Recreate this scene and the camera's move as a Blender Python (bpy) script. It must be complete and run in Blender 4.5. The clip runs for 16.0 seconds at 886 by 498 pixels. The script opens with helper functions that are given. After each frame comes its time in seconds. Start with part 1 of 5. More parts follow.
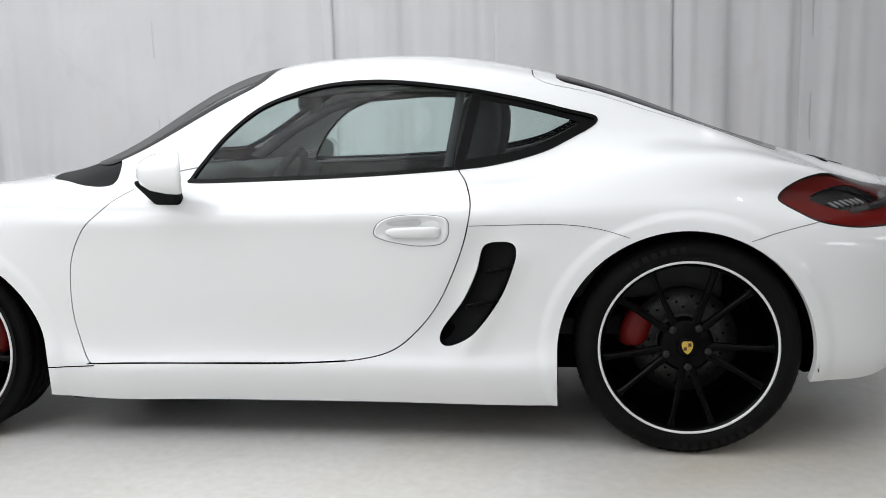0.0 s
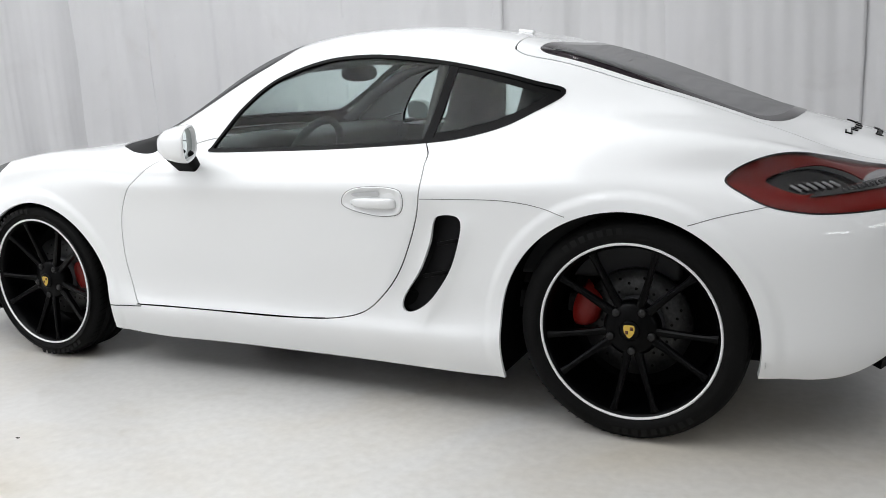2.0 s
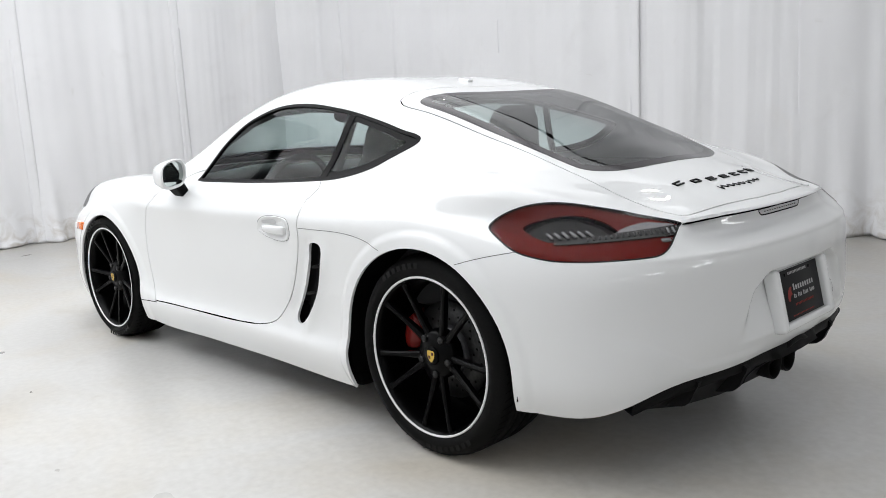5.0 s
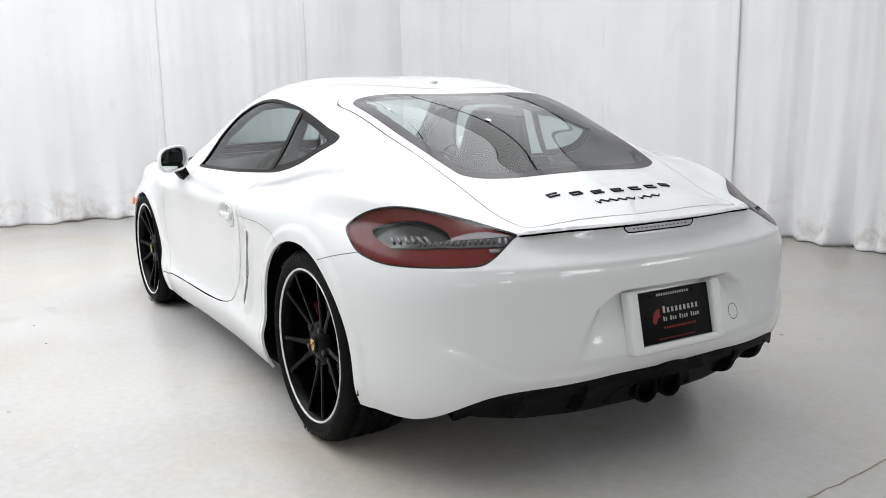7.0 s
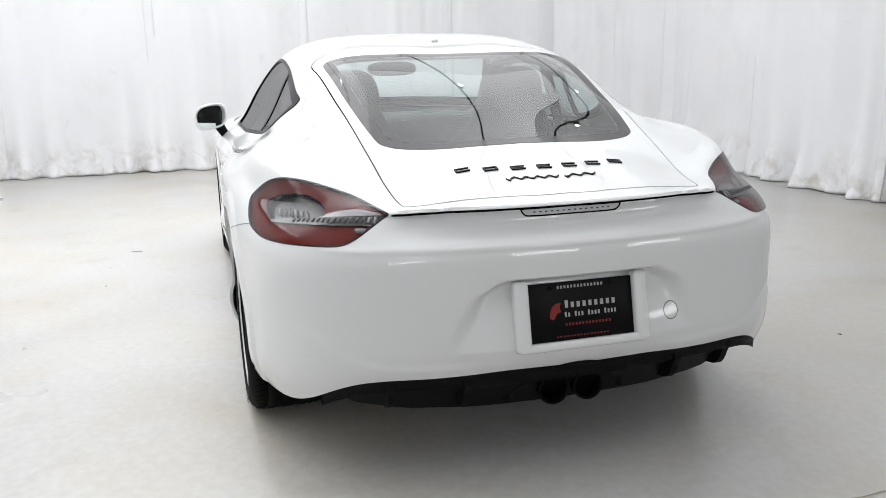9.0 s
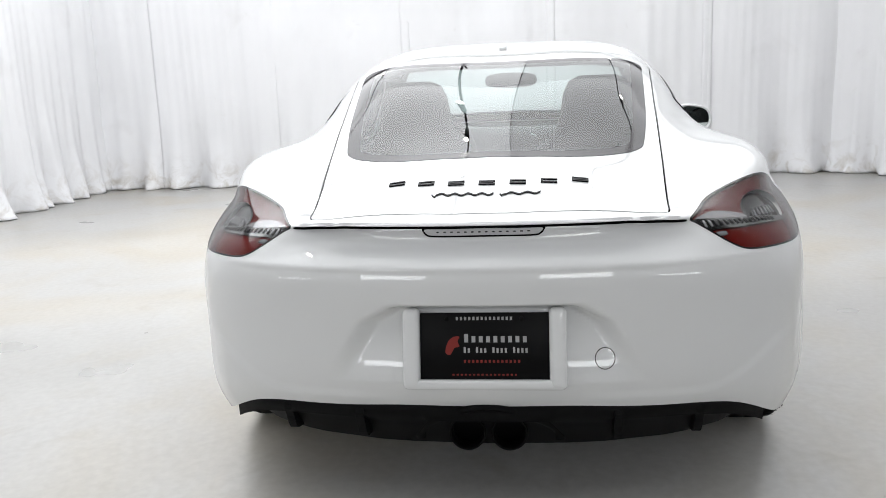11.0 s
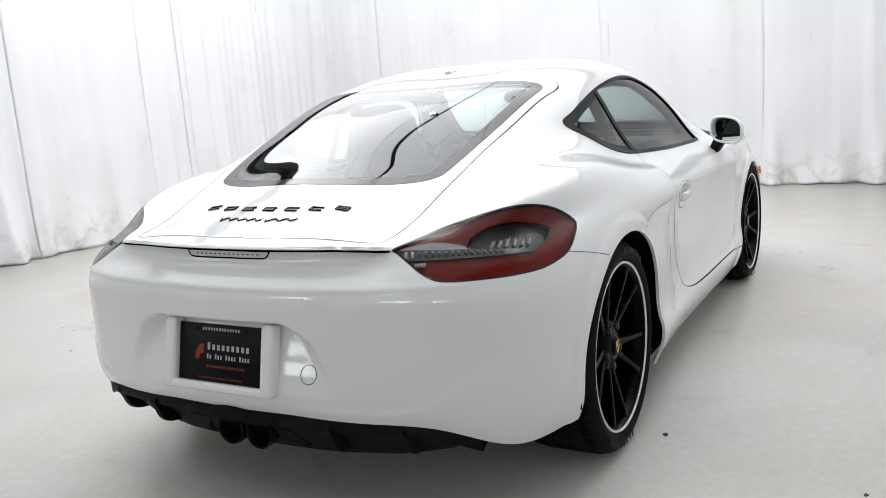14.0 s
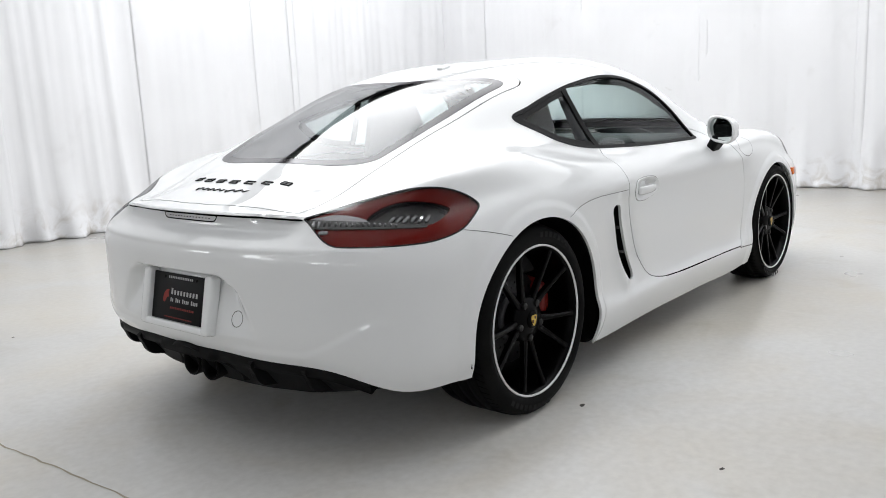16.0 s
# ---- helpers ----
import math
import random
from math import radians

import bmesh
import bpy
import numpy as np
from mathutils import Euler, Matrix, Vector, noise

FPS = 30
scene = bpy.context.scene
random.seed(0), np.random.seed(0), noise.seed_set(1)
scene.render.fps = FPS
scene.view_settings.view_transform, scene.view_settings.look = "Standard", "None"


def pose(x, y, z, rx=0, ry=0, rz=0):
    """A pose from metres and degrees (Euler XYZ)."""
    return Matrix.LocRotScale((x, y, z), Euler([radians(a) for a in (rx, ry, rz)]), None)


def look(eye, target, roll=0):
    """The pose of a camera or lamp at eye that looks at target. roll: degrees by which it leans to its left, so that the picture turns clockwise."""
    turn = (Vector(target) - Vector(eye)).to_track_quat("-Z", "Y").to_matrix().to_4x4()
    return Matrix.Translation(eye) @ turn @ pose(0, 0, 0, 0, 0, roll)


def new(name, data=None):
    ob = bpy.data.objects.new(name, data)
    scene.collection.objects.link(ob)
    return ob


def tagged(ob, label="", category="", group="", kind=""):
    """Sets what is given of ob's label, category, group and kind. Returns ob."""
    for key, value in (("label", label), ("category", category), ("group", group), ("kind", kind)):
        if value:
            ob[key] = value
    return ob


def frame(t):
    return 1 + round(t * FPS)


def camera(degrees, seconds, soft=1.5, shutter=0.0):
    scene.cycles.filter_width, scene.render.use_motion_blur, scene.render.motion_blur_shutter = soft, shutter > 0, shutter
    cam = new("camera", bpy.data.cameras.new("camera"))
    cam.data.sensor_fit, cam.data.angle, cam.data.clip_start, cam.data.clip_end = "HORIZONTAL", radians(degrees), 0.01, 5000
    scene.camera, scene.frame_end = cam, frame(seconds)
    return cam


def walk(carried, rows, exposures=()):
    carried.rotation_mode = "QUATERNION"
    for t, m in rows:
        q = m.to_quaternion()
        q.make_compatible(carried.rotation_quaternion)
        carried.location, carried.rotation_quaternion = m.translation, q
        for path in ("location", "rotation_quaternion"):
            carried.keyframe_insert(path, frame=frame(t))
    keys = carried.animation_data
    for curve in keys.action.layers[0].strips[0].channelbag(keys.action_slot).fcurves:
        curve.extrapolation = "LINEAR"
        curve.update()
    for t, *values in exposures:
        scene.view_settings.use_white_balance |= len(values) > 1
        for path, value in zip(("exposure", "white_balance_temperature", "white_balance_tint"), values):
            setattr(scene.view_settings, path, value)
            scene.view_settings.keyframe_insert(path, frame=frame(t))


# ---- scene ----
cam = camera(55.5, 16.0, soft=0.9)
PATH = [
    (0, (-0.402, -3.392, 1.047), (-0.66, -1.433, 0.737), -1.7),
    (0.5, (-0.119, -3.321, 1.099), (-0.527, -1.397, 0.738), -2.1),
    (1, (0.125, -3.325, 1.088), (-0.395, -1.425, 0.744), -1.8),
    (1.5, (0.318, -3.274, 1.084), (-0.359, -1.431, 0.706), -2.1),
    (2, (0.566, -3.198, 1.113), (-0.3, -1.444, 0.696), -2.9),
    (2.5, (0.789, -3.18, 1.109), (-0.21, -1.492, 0.723), -3.1),
    (3, (1.037, -3.119, 1.118), (-0.103, -1.516, 0.755), -3.1),
    (3.5, (1.303, -2.999, 1.123), (0.08, -1.458, 0.763), -3.1),
    (4, (1.559, -2.93, 1.126), (0.303, -1.412, 0.78), -2.9),
    (4.2, (1.639, -2.894, 1.128), (0.357, -1.398, 0.786), -3.0),
    (6.3, (2.39, -2.185, 1.159), (0.782, -1.045, 0.819), -1.5),
    (6.5, (2.454, -2.121, 1.154), (0.824, -1.014, 0.813), -1.3),
    (7, (2.631, -1.917, 1.157), (0.948, -0.894, 0.81), -1.0),
    (7.5, (2.738, -1.702, 1.159), (0.986, -0.81, 0.793), -0.9),
    (8, (2.789, -1.42, 1.149), (0.983, -0.658, 0.753), -0.9),
    (8.5, (2.842, -1.193, 1.157), (1.008, -0.514, 0.738), -0.7),
    (8.7, (2.861, -1.104, 1.194), (1.014, -0.475, 0.753), -0.9),
    (10.8, (2.801, 0.002, 1.125), (0.843, -0.162, 0.754), -1.9),
    (11, (2.778, 0.147, 1.126), (0.831, -0.092, 0.734), -2.3),
    (11.5, (2.747, 0.417, 1.109), (0.818, 0.079, 0.703), -3.1),
    (12, (2.725, 0.666, 1.126), (0.82, 0.214, 0.718), -3.3),
    (12.5, (2.635, 0.917, 1.124), (0.769, 0.314, 0.729), -4.0),
    (13, (2.592, 1.185, 1.132), (0.762, 0.467, 0.762), -4.2),
    (13.5, (2.564, 1.419, 1.148), (0.792, 0.562, 0.794), -4.7),
    (14, (2.474, 1.651, 1.154), (0.764, 0.679, 0.793), -4.2),
    (14.5, (2.457, 1.862, 1.162), (0.787, 0.823, 0.801), -3.7),
    (15, (2.469, 2.086, 1.153), (0.851, 0.960, 0.818), -3.1),
    (15.5, (2.424, 2.270, 1.120), (0.869, 1.058, 0.788), -2.8),
    (16, (2.380, 2.445, 1.131), (0.873, 1.182, 0.767), -2.7),
]
walk(cam, [(t, look(eye, target, roll)) for t, eye, target, roll in PATH], exposures=((0.0, -0.24), (4.0, -0.12), (7.0, 0.04), (11.0, 0.09), (16.0, 0.08)))
# ---- world and exposure ----
PANEL_WATTS = 41.0
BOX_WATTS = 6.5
world = bpy.data.worlds.new("World")
scene.world = world
world.use_nodes = True
world.node_tree.nodes["Background"].inputs["Color"].default_value = (0.9, 0.95, 1.0, 1)
world.node_tree.nodes["Background"].inputs["Strength"].default_value = 0.02


# ---- materials ----
def material(name, colour, rough=0.5, metal=0.0, coat=0.0, spec=0.5):
    m = bpy.data.materials.new(name)
    m.use_nodes = True
    b = m.node_tree.nodes["Principled BSDF"]
    b.inputs["Base Color"].default_value = (*colour, 1)
    b.inputs["Roughness"].default_value = rough
    b.inputs["Metallic"].default_value = metal
    b.inputs["Coat Weight"].default_value = coat
    b.inputs["Coat Roughness"].default_value = 0.03
    b.inputs["Specular IOR Level"].default_value = spec
    return m


def link(m, a, b):
    m.node_tree.links.new(a, b)


def node(m, kind, **values):
    n = m.node_tree.nodes.new(kind)
    for key, value in values.items():
        n.inputs[key.replace("_", " ")].default_value = value
    return n


def grain(m, scale_fine, scale_wide, dark, light, bump=0.0, rough=None, stretch=(1, 1, 1)):
    """Two scales of noise on colour, roughness and fine relief."""
    b = m.node_tree.nodes["Principled BSDF"]
    co = node(m, "ShaderNodeTexCoord")
    mp = node(m, "ShaderNodeMapping")
    mp.inputs["Scale"].default_value = stretch
    link(m, co.outputs["Object"], mp.inputs["Vector"])
    fine = node(m, "ShaderNodeTexNoise", Scale=scale_fine, Detail=2.0, Roughness=0.5)
    wide = node(m, "ShaderNodeTexNoise", Scale=scale_wide, Detail=4.0)
    for n in (fine, wide):
        link(m, mp.outputs["Vector"], n.inputs["Vector"])
    mix = node(m, "ShaderNodeMath")
    mix.operation = "MULTIPLY_ADD"
    mix.inputs[1].default_value = 0.45
    link(m, fine.outputs["Fac"], mix.inputs[0])
    half = node(m, "ShaderNodeMath")
    half.operation = "MULTIPLY"
    half.inputs[1].default_value = 0.55
    link(m, wide.outputs["Fac"], half.inputs[0])
    link(m, half.outputs[0], mix.inputs[2])
    ramp = node(m, "ShaderNodeValToRGB")
    ramp.color_ramp.elements[0].position, ramp.color_ramp.elements[1].position = 0.32, 0.66
    ramp.color_ramp.elements[0].color, ramp.color_ramp.elements[1].color = (*dark, 1), (*light, 1)
    link(m, mix.outputs[0], ramp.inputs["Fac"])
    link(m, ramp.outputs["Color"], b.inputs["Base Color"])
    if bump:
        bp = node(m, "ShaderNodeBump", Strength=bump, Distance=0.004)
        link(m, fine.outputs["Fac"], bp.inputs["Height"])
        link(m, bp.outputs["Normal"], b.inputs["Normal"])
    if rough:
        rr = node(m, "ShaderNodeMapRange")
        rr.inputs["To Min"].default_value, rr.inputs["To Max"].default_value = rough
        link(m, wide.outputs["Fac"], rr.inputs["Value"])
        link(m, rr.outputs["Result"], b.inputs["Roughness"])
    return m


def glass(name, tint, rough=0.0, ior=1.5, bend=4.6, most=0.4):
    """A thin pane: tinted see-through with a Fresnel gloss of at most that share."""
    m = bpy.data.materials.new(name)
    m.use_nodes = True
    t = m.node_tree
    t.nodes.remove(t.nodes["Principled BSDF"])
    see = node(m, "ShaderNodeBsdfTransparent", Color=(*tint, 1))
    shine = node(m, "ShaderNodeBsdfGlossy", Roughness=rough, Color=(most, most, most, 1))
    facing = node(m, "ShaderNodeLayerWeight", Blend=0.5)
    curve = node(m, "ShaderNodeMath")
    curve.operation = "POWER"
    curve.inputs[1].default_value = bend
    link(m, facing.outputs["Facing"], curve.inputs[0])
    fres = node(m, "ShaderNodeMath")
    fres.operation = "MULTIPLY_ADD"
    r0 = ((ior - 1) / (ior + 1)) ** 2
    fres.inputs[1].default_value, fres.inputs[2].default_value = (1 - r0) / most, r0 / most
    fres.use_clamp = True
    link(m, curve.outputs[0], fres.inputs[0])
    mix = node(m, "ShaderNodeMixShader")
    link(m, fres.outputs[0], mix.inputs[0])
    link(m, see.outputs[0], mix.inputs[1])
    link(m, shine.outputs[0], mix.inputs[2])
    link(m, mix.outputs[0], t.nodes["Material Output"].inputs["Surface"])
    return m


def smudge(m, scale, low, high, tint, stretch=(1, 1, 1)):
    """Uneven marks laid over a grained colour."""
    b = m.node_tree.nodes["Principled BSDF"]
    under = b.inputs["Base Color"].links[0].from_socket
    co = node(m, "ShaderNodeTexCoord")
    mp = node(m, "ShaderNodeMapping")
    mp.inputs["Scale"].default_value = stretch
    link(m, co.outputs["Object"], mp.inputs["Vector"])
    cloud = node(m, "ShaderNodeTexNoise", Scale=scale, Detail=5.0, Roughness=0.55, Distortion=0.6)
    link(m, mp.outputs["Vector"], cloud.inputs["Vector"])
    span = node(m, "ShaderNodeMapRange")
    span.inputs["From Min"].default_value, span.inputs["From Max"].default_value = low, high
    link(m, cloud.outputs["Fac"], span.inputs["Value"])
    over_it = node(m, "ShaderNodeMix")
    over_it.data_type, over_it.blend_type = "RGBA", "MULTIPLY"
    over_it.inputs[7].default_value = (*tint, 1)
    link(m, span.outputs["Result"], over_it.inputs[0])
    link(m, under, over_it.inputs[6])
    link(m, over_it.outputs[2], b.inputs["Base Color"])


def hem_dirt(m, reach, tint):
    """Brownish scuff patches where cloth drags on a floor."""
    b = m.node_tree.nodes["Principled BSDF"]
    under = b.inputs["Base Color"].links[0].from_socket
    co = node(m, "ShaderNodeTexCoord")
    cut = node(m, "ShaderNodeSeparateXYZ")
    link(m, co.outputs["Object"], cut.inputs["Vector"])
    height = node(m, "ShaderNodeMapRange")
    height.inputs["From Min"].default_value, height.inputs["From Max"].default_value = reach, 0.0
    link(m, cut.outputs["Z"], height.inputs["Value"])
    cloud = node(m, "ShaderNodeTexNoise", Scale=5.5, Detail=6.0, Roughness=0.62, Distortion=0.8)
    link(m, co.outputs["Object"], cloud.inputs["Vector"])
    patch = node(m, "ShaderNodeMapRange")
    patch.inputs["From Min"].default_value, patch.inputs["From Max"].default_value = 0.47, 0.70
    link(m, cloud.outputs["Fac"], patch.inputs["Value"])
    both = node(m, "ShaderNodeMath")
    both.operation = "MULTIPLY"
    link(m, height.outputs["Result"], both.inputs[0])
    link(m, patch.outputs["Result"], both.inputs[1])
    over_it = node(m, "ShaderNodeMix")
    over_it.data_type, over_it.blend_type = "RGBA", "MULTIPLY"
    over_it.inputs[7].default_value = (*tint, 1)
    link(m, both.outputs[0], over_it.inputs[0])
    link(m, under, over_it.inputs[6])
    link(m, over_it.outputs[2], b.inputs["Base Color"])


def creases(m, scale, deep, stretch):
    """Soft wrinkles added under the fine relief."""
    b = m.node_tree.nodes["Principled BSDF"]
    fine = b.inputs["Normal"].links[0].from_node
    co = node(m, "ShaderNodeTexCoord")
    mp = node(m, "ShaderNodeMapping")
    mp.inputs["Scale"].default_value = stretch
    link(m, co.outputs["Object"], mp.inputs["Vector"])
    cloud = node(m, "ShaderNodeTexNoise", Scale=scale, Detail=1.5, Roughness=0.4, Distortion=0.9)
    link(m, mp.outputs["Vector"], cloud.inputs["Vector"])
    bp = node(m, "ShaderNodeBump", Strength=0.16, Distance=deep)
    link(m, cloud.outputs["Fac"], bp.inputs["Height"])
    link(m, bp.outputs["Normal"], fine.inputs["Normal"])


PAINT = material("white_paint", (0.85, 0.86, 0.86), 0.5, coat=1.0)
PAINT.node_tree.nodes["Principled BSDF"].inputs["Coat Roughness"].default_value = 0.015
BLACK_TRIM = material("black_trim", (0.002, 0.002, 0.0022), 0.3, spec=0.07)
BLACK_PLASTIC = grain(material("black_plastic", (0.006, 0.006, 0.0065), 0.55, spec=0.1), 70, 9, (0.005, 0.005, 0.0055), (0.007, 0.007, 0.0075), 0.02)
GAP = material("dark_gap", (0.003, 0.003, 0.003), 0.9, spec=0.05)
RUBBER = grain(material("tyre_rubber", (0.006, 0.006, 0.006), 0.7, spec=0.12), 160, 12, (0.002, 0.002, 0.002), (0.005, 0.005, 0.005), 0.1)
RIM = material("black_rim", (0.0012, 0.0012, 0.0014), 0.28, spec=0.08)
SILVER = material("polished_stripe", (0.8, 0.8, 0.8), 0.3, 0.0)
WINDOW = glass("window_glass", (0.82, 0.91, 0.895), 0.0, 1.27, 5.4, 0.32)
RED = material("red_lens", (0.15, 0.007, 0.005), 0.2, spec=0.1)
CURTAIN = grain(material("white_cloth", (0.75, 0.75, 0.77), 0.9, spec=0.1), 220, 1.3, (0.67, 0.67, 0.68), (0.73, 0.73, 0.742), 0.15)
# white chosen so the unseen back wall bounces light onto the bumper
BACK_WALL = grain(material("bounce_wall_white", (0.76, 0.76, 0.77), 0.7), 60, 1.2, (0.72, 0.72, 0.73), (0.80, 0.80, 0.81), 0.05)
FLOOR = grain(material("painted_concrete", (0.6, 0.6, 0.58), 0.35), 30, 0.9, (0.52, 0.512, 0.49), (0.62, 0.613, 0.592), 0.05, (0.20, 0.42))
CEILING = grain(material("ceiling_paint", (0.5, 0.5, 0.5), 0.9, spec=0.1), 30, 1, (0.46, 0.46, 0.465), (0.52, 0.52, 0.525))
WALL = grain(material("wall_paint", (0.06, 0.06, 0.06), 0.9, spec=0.1), 40, 1, (0.05, 0.05, 0.052), (0.075, 0.075, 0.077))
smudge(CURTAIN, 2.2, 0.60, 0.78, (0.93, 0.925, 0.92), (1, 1, 0.8))
smudge(CURTAIN, 0.8, 0.60, 0.78, (0.96, 0.925, 0.88), (1, 1, 0.5))
smudge(CURTAIN, 9.0, 0.68, 0.82, (0.88, 0.87, 0.85))
hem_dirt(CURTAIN, 0.42, (0.62, 0.57, 0.50))
creases(CURTAIN, 3.2, 0.035, (1, 1, 0.45))
smudge(FLOOR, 0.9, 0.43, 0.68, (0.94, 0.885, 0.79))
smudge(FLOOR, 3.5, 0.58, 0.80, (0.86, 0.84, 0.80))
FIXTURE = material("fixture_white", (0.7, 0.7, 0.7), 0.5)
CRACK = material("crack_dirt", (0.36, 0.32, 0.25), 0.9)
DIRT = material("dirt", (0.05, 0.045, 0.04), 0.9)
STAIN = material("floor_stain", (0.42, 0.41, 0.39), 0.5)
SPOT = bpy.data.materials.new("spot_glow")
SPOT.use_nodes = True
SPOT.node_tree.nodes["Principled BSDF"].inputs["Emission Color"].default_value = (1, 0.98, 0.95, 1)
SPOT.node_tree.nodes["Principled BSDF"].inputs["Emission Strength"].default_value = 80.0
FRIT = material("printed_border", (0.016, 0.011, 0.014), 0.08, spec=0.25)
REAR_GLASS = glass("rear_glass", (0.80, 0.88, 0.87), 0.0, 1.41, 4.9, 0.45)
CLEAR = glass("clear_cover", (0.90, 0.90, 0.90), 0.0, 1.28, 5.6)
SEAM = material("grey_shut_line", (0.12, 0.12, 0.12), 0.8)
# grey that paints the shade inside the white door handles
RECESS_SHADE = material("shaded_recess", (0.5, 0.5, 0.5), 0.5)
LAMP_BLACK = material("lamp_housing", (0.010, 0.009, 0.010), 0.2, coat=0.1, spec=0.3)
RED_DIM = material("dim_red_lens", (0.12, 0.010, 0.008), 0.2, spec=0.1)
SMOKE = material("smoked_plastic", (0.06, 0.06, 0.064), 0.25, spec=0.3)
FROST = material("frosted_lens", (0.70, 0.70, 0.71), 0.25, coat=0.6)
BLADE = material("clear_strip", (0.016, 0.015, 0.016), 0.1, coat=0.3)
# silver tone paints the white reflected in the lamps' clear tips
LAMP_END_BRIGHT = material("bright_lamp_end", (0.30, 0.29, 0.30), 0.2, 0.5)
LED = material("clear_rib", (0.22, 0.22, 0.23), 0.15, coat=0.5)
RIB = material("smoked_rib", (0.035, 0.034, 0.036), 0.25, spec=0.3)
CHROME = material("bright_metal", (0.75, 0.75, 0.76), 0.18, 1.0)
PLATE = material("plate_black", (0.004, 0.004, 0.0045), 0.35, spec=0.12)
WHITE_INK = material("white_ink", (0.42, 0.42, 0.42), 0.6)
RED_INK = material("red_ink", (0.24, 0.016, 0.010), 0.6)
MIRROR = material("mirror", (0.50, 0.54, 0.53), 0.02, 1.0)
AMBER = material("amber_lens", (0.75, 0.16, 0.01), 0.2, coat=1.0)
PIPE = material("black_pipe", (0.004, 0.004, 0.004), 0.5, spec=0.12)
MARK = material("sidewall_mark", (0.006, 0.006, 0.006), 0.55, spec=0.14)
BOLT = material("dark_bolt", (0.03, 0.03, 0.03), 0.35, 0.8)
GOLD = material("gold_enamel", (0.62, 0.42, 0.07), 0.3, 0.3)
DARK_RED = material("dark_enamel", (0.10, 0.03, 0.01), 0.4)
DISC = grain(material("brake_steel", (0.2, 0.2, 0.2), 0.45, 0.8), 90, 9, (0.02, 0.02, 0.02), (0.06, 0.06, 0.06))
CALIPER = material("red_caliper", (0.14, 0.006, 0.004), 0.4, spec=0.3)
LEATHER = grain(material("dark_leather", (0.02, 0.02, 0.02), 0.55, spec=0.2), 20, 6, (0.022, 0.022, 0.023), (0.028, 0.028, 0.029))
CARPET = grain(material("dark_carpet", (0.02, 0.02, 0.02), 0.95), 20, 8, (0.016, 0.016, 0.017), (0.028, 0.028, 0.03))
LINING = grain(material("grey_lining", (0.10, 0.10, 0.105), 0.9), 20, 6, (0.035, 0.035, 0.037), (0.045, 0.045, 0.047))


# ---- mesh helpers ----
def part(name, bm, mat, parent=None, label="", smooth=True):
    me = bpy.data.meshes.new(name)
    bm.to_mesh(me)
    bm.free()
    me.polygons.foreach_set("use_smooth", [smooth] * len(me.polygons))
    me.materials.append(mat)
    ob = new(name, me)
    if parent:
        ob.parent = parent
    if label:
        tagged(ob, label)
    return ob


def box_bm(sx, sy, sz, at=(0, 0, 0), bevel=0.0, seg=2, rot=None):
    bm = bmesh.new()
    bmesh.ops.create_cube(bm, size=1.0)
    bmesh.ops.scale(bm, vec=(sx, sy, sz), verts=bm.verts)
    if bevel:
        bmesh.ops.bevel(bm, geom=bm.edges[:], offset=bevel, segments=seg, profile=0.6, affect="EDGES")
    if rot:
        bmesh.ops.transform(bm, matrix=rot, verts=bm.verts)
    bmesh.ops.translate(bm, vec=at, verts=bm.verts)
    return bm


def cubic(knots, values, query):
    """Natural cubic spline through values (rows) at knots."""
    k, v, q = np.asarray(knots, float), np.asarray(values, float), np.asarray(query, float)
    n, h = len(k), np.diff(k)
    a, r = np.eye(n), np.zeros((n,) + v.shape[1:])
    for i in range(1, n - 1):
        a[i, i - 1:i + 2] = h[i - 1], 2 * (h[i - 1] + h[i]), h[i]
        r[i] = 6 * ((v[i + 1] - v[i]) / h[i] - (v[i] - v[i - 1]) / h[i - 1])
    m = np.linalg.solve(a, r.reshape(n, -1)).reshape(r.shape)
    j = np.clip(np.searchsorted(k, q) - 1, 0, n - 2)
    sh = (slice(None),) + (None,) * (v.ndim - 1)
    d, hj, e = (q - k[j])[sh], h[j][sh], (k[j + 1] - q)[sh]
    return m[j] * e ** 3 / (6 * hj) + m[j + 1] * d ** 3 / (6 * hj) + (v[j] / hj - m[j] * hj / 6) * e + (v[j + 1] / hj - m[j + 1] * hj / 6) * d


def easy(knots, values, query):
    """Shape-keeping cubic through values at knots (no overshoot)."""
    k, v, q = np.asarray(knots, float), np.asarray(values, float), np.asarray(query, float)
    h, d = np.diff(k), np.diff(v) / np.diff(k)
    s = np.zeros_like(v)
    s[0], s[-1] = d[0], d[-1]
    for i in range(1, len(k) - 1):
        if d[i - 1] * d[i] > 0:
            w1, w2 = 2 * h[i] + h[i - 1], h[i] + 2 * h[i - 1]
            s[i] = (w1 + w2) / (w1 / d[i - 1] + w2 / d[i])
    q = np.clip(q, k[0], k[-1])
    j = np.clip(np.searchsorted(k, q) - 1, 0, len(k) - 2)
    t = (q - k[j]) / h[j]
    return (1 + 2 * t) * (1 - t) ** 2 * v[j] + t * (1 - t) ** 2 * h[j] * s[j] + t * t * (3 - 2 * t) * v[j + 1] + t * t * (t - 1) * h[j] * s[j + 1]


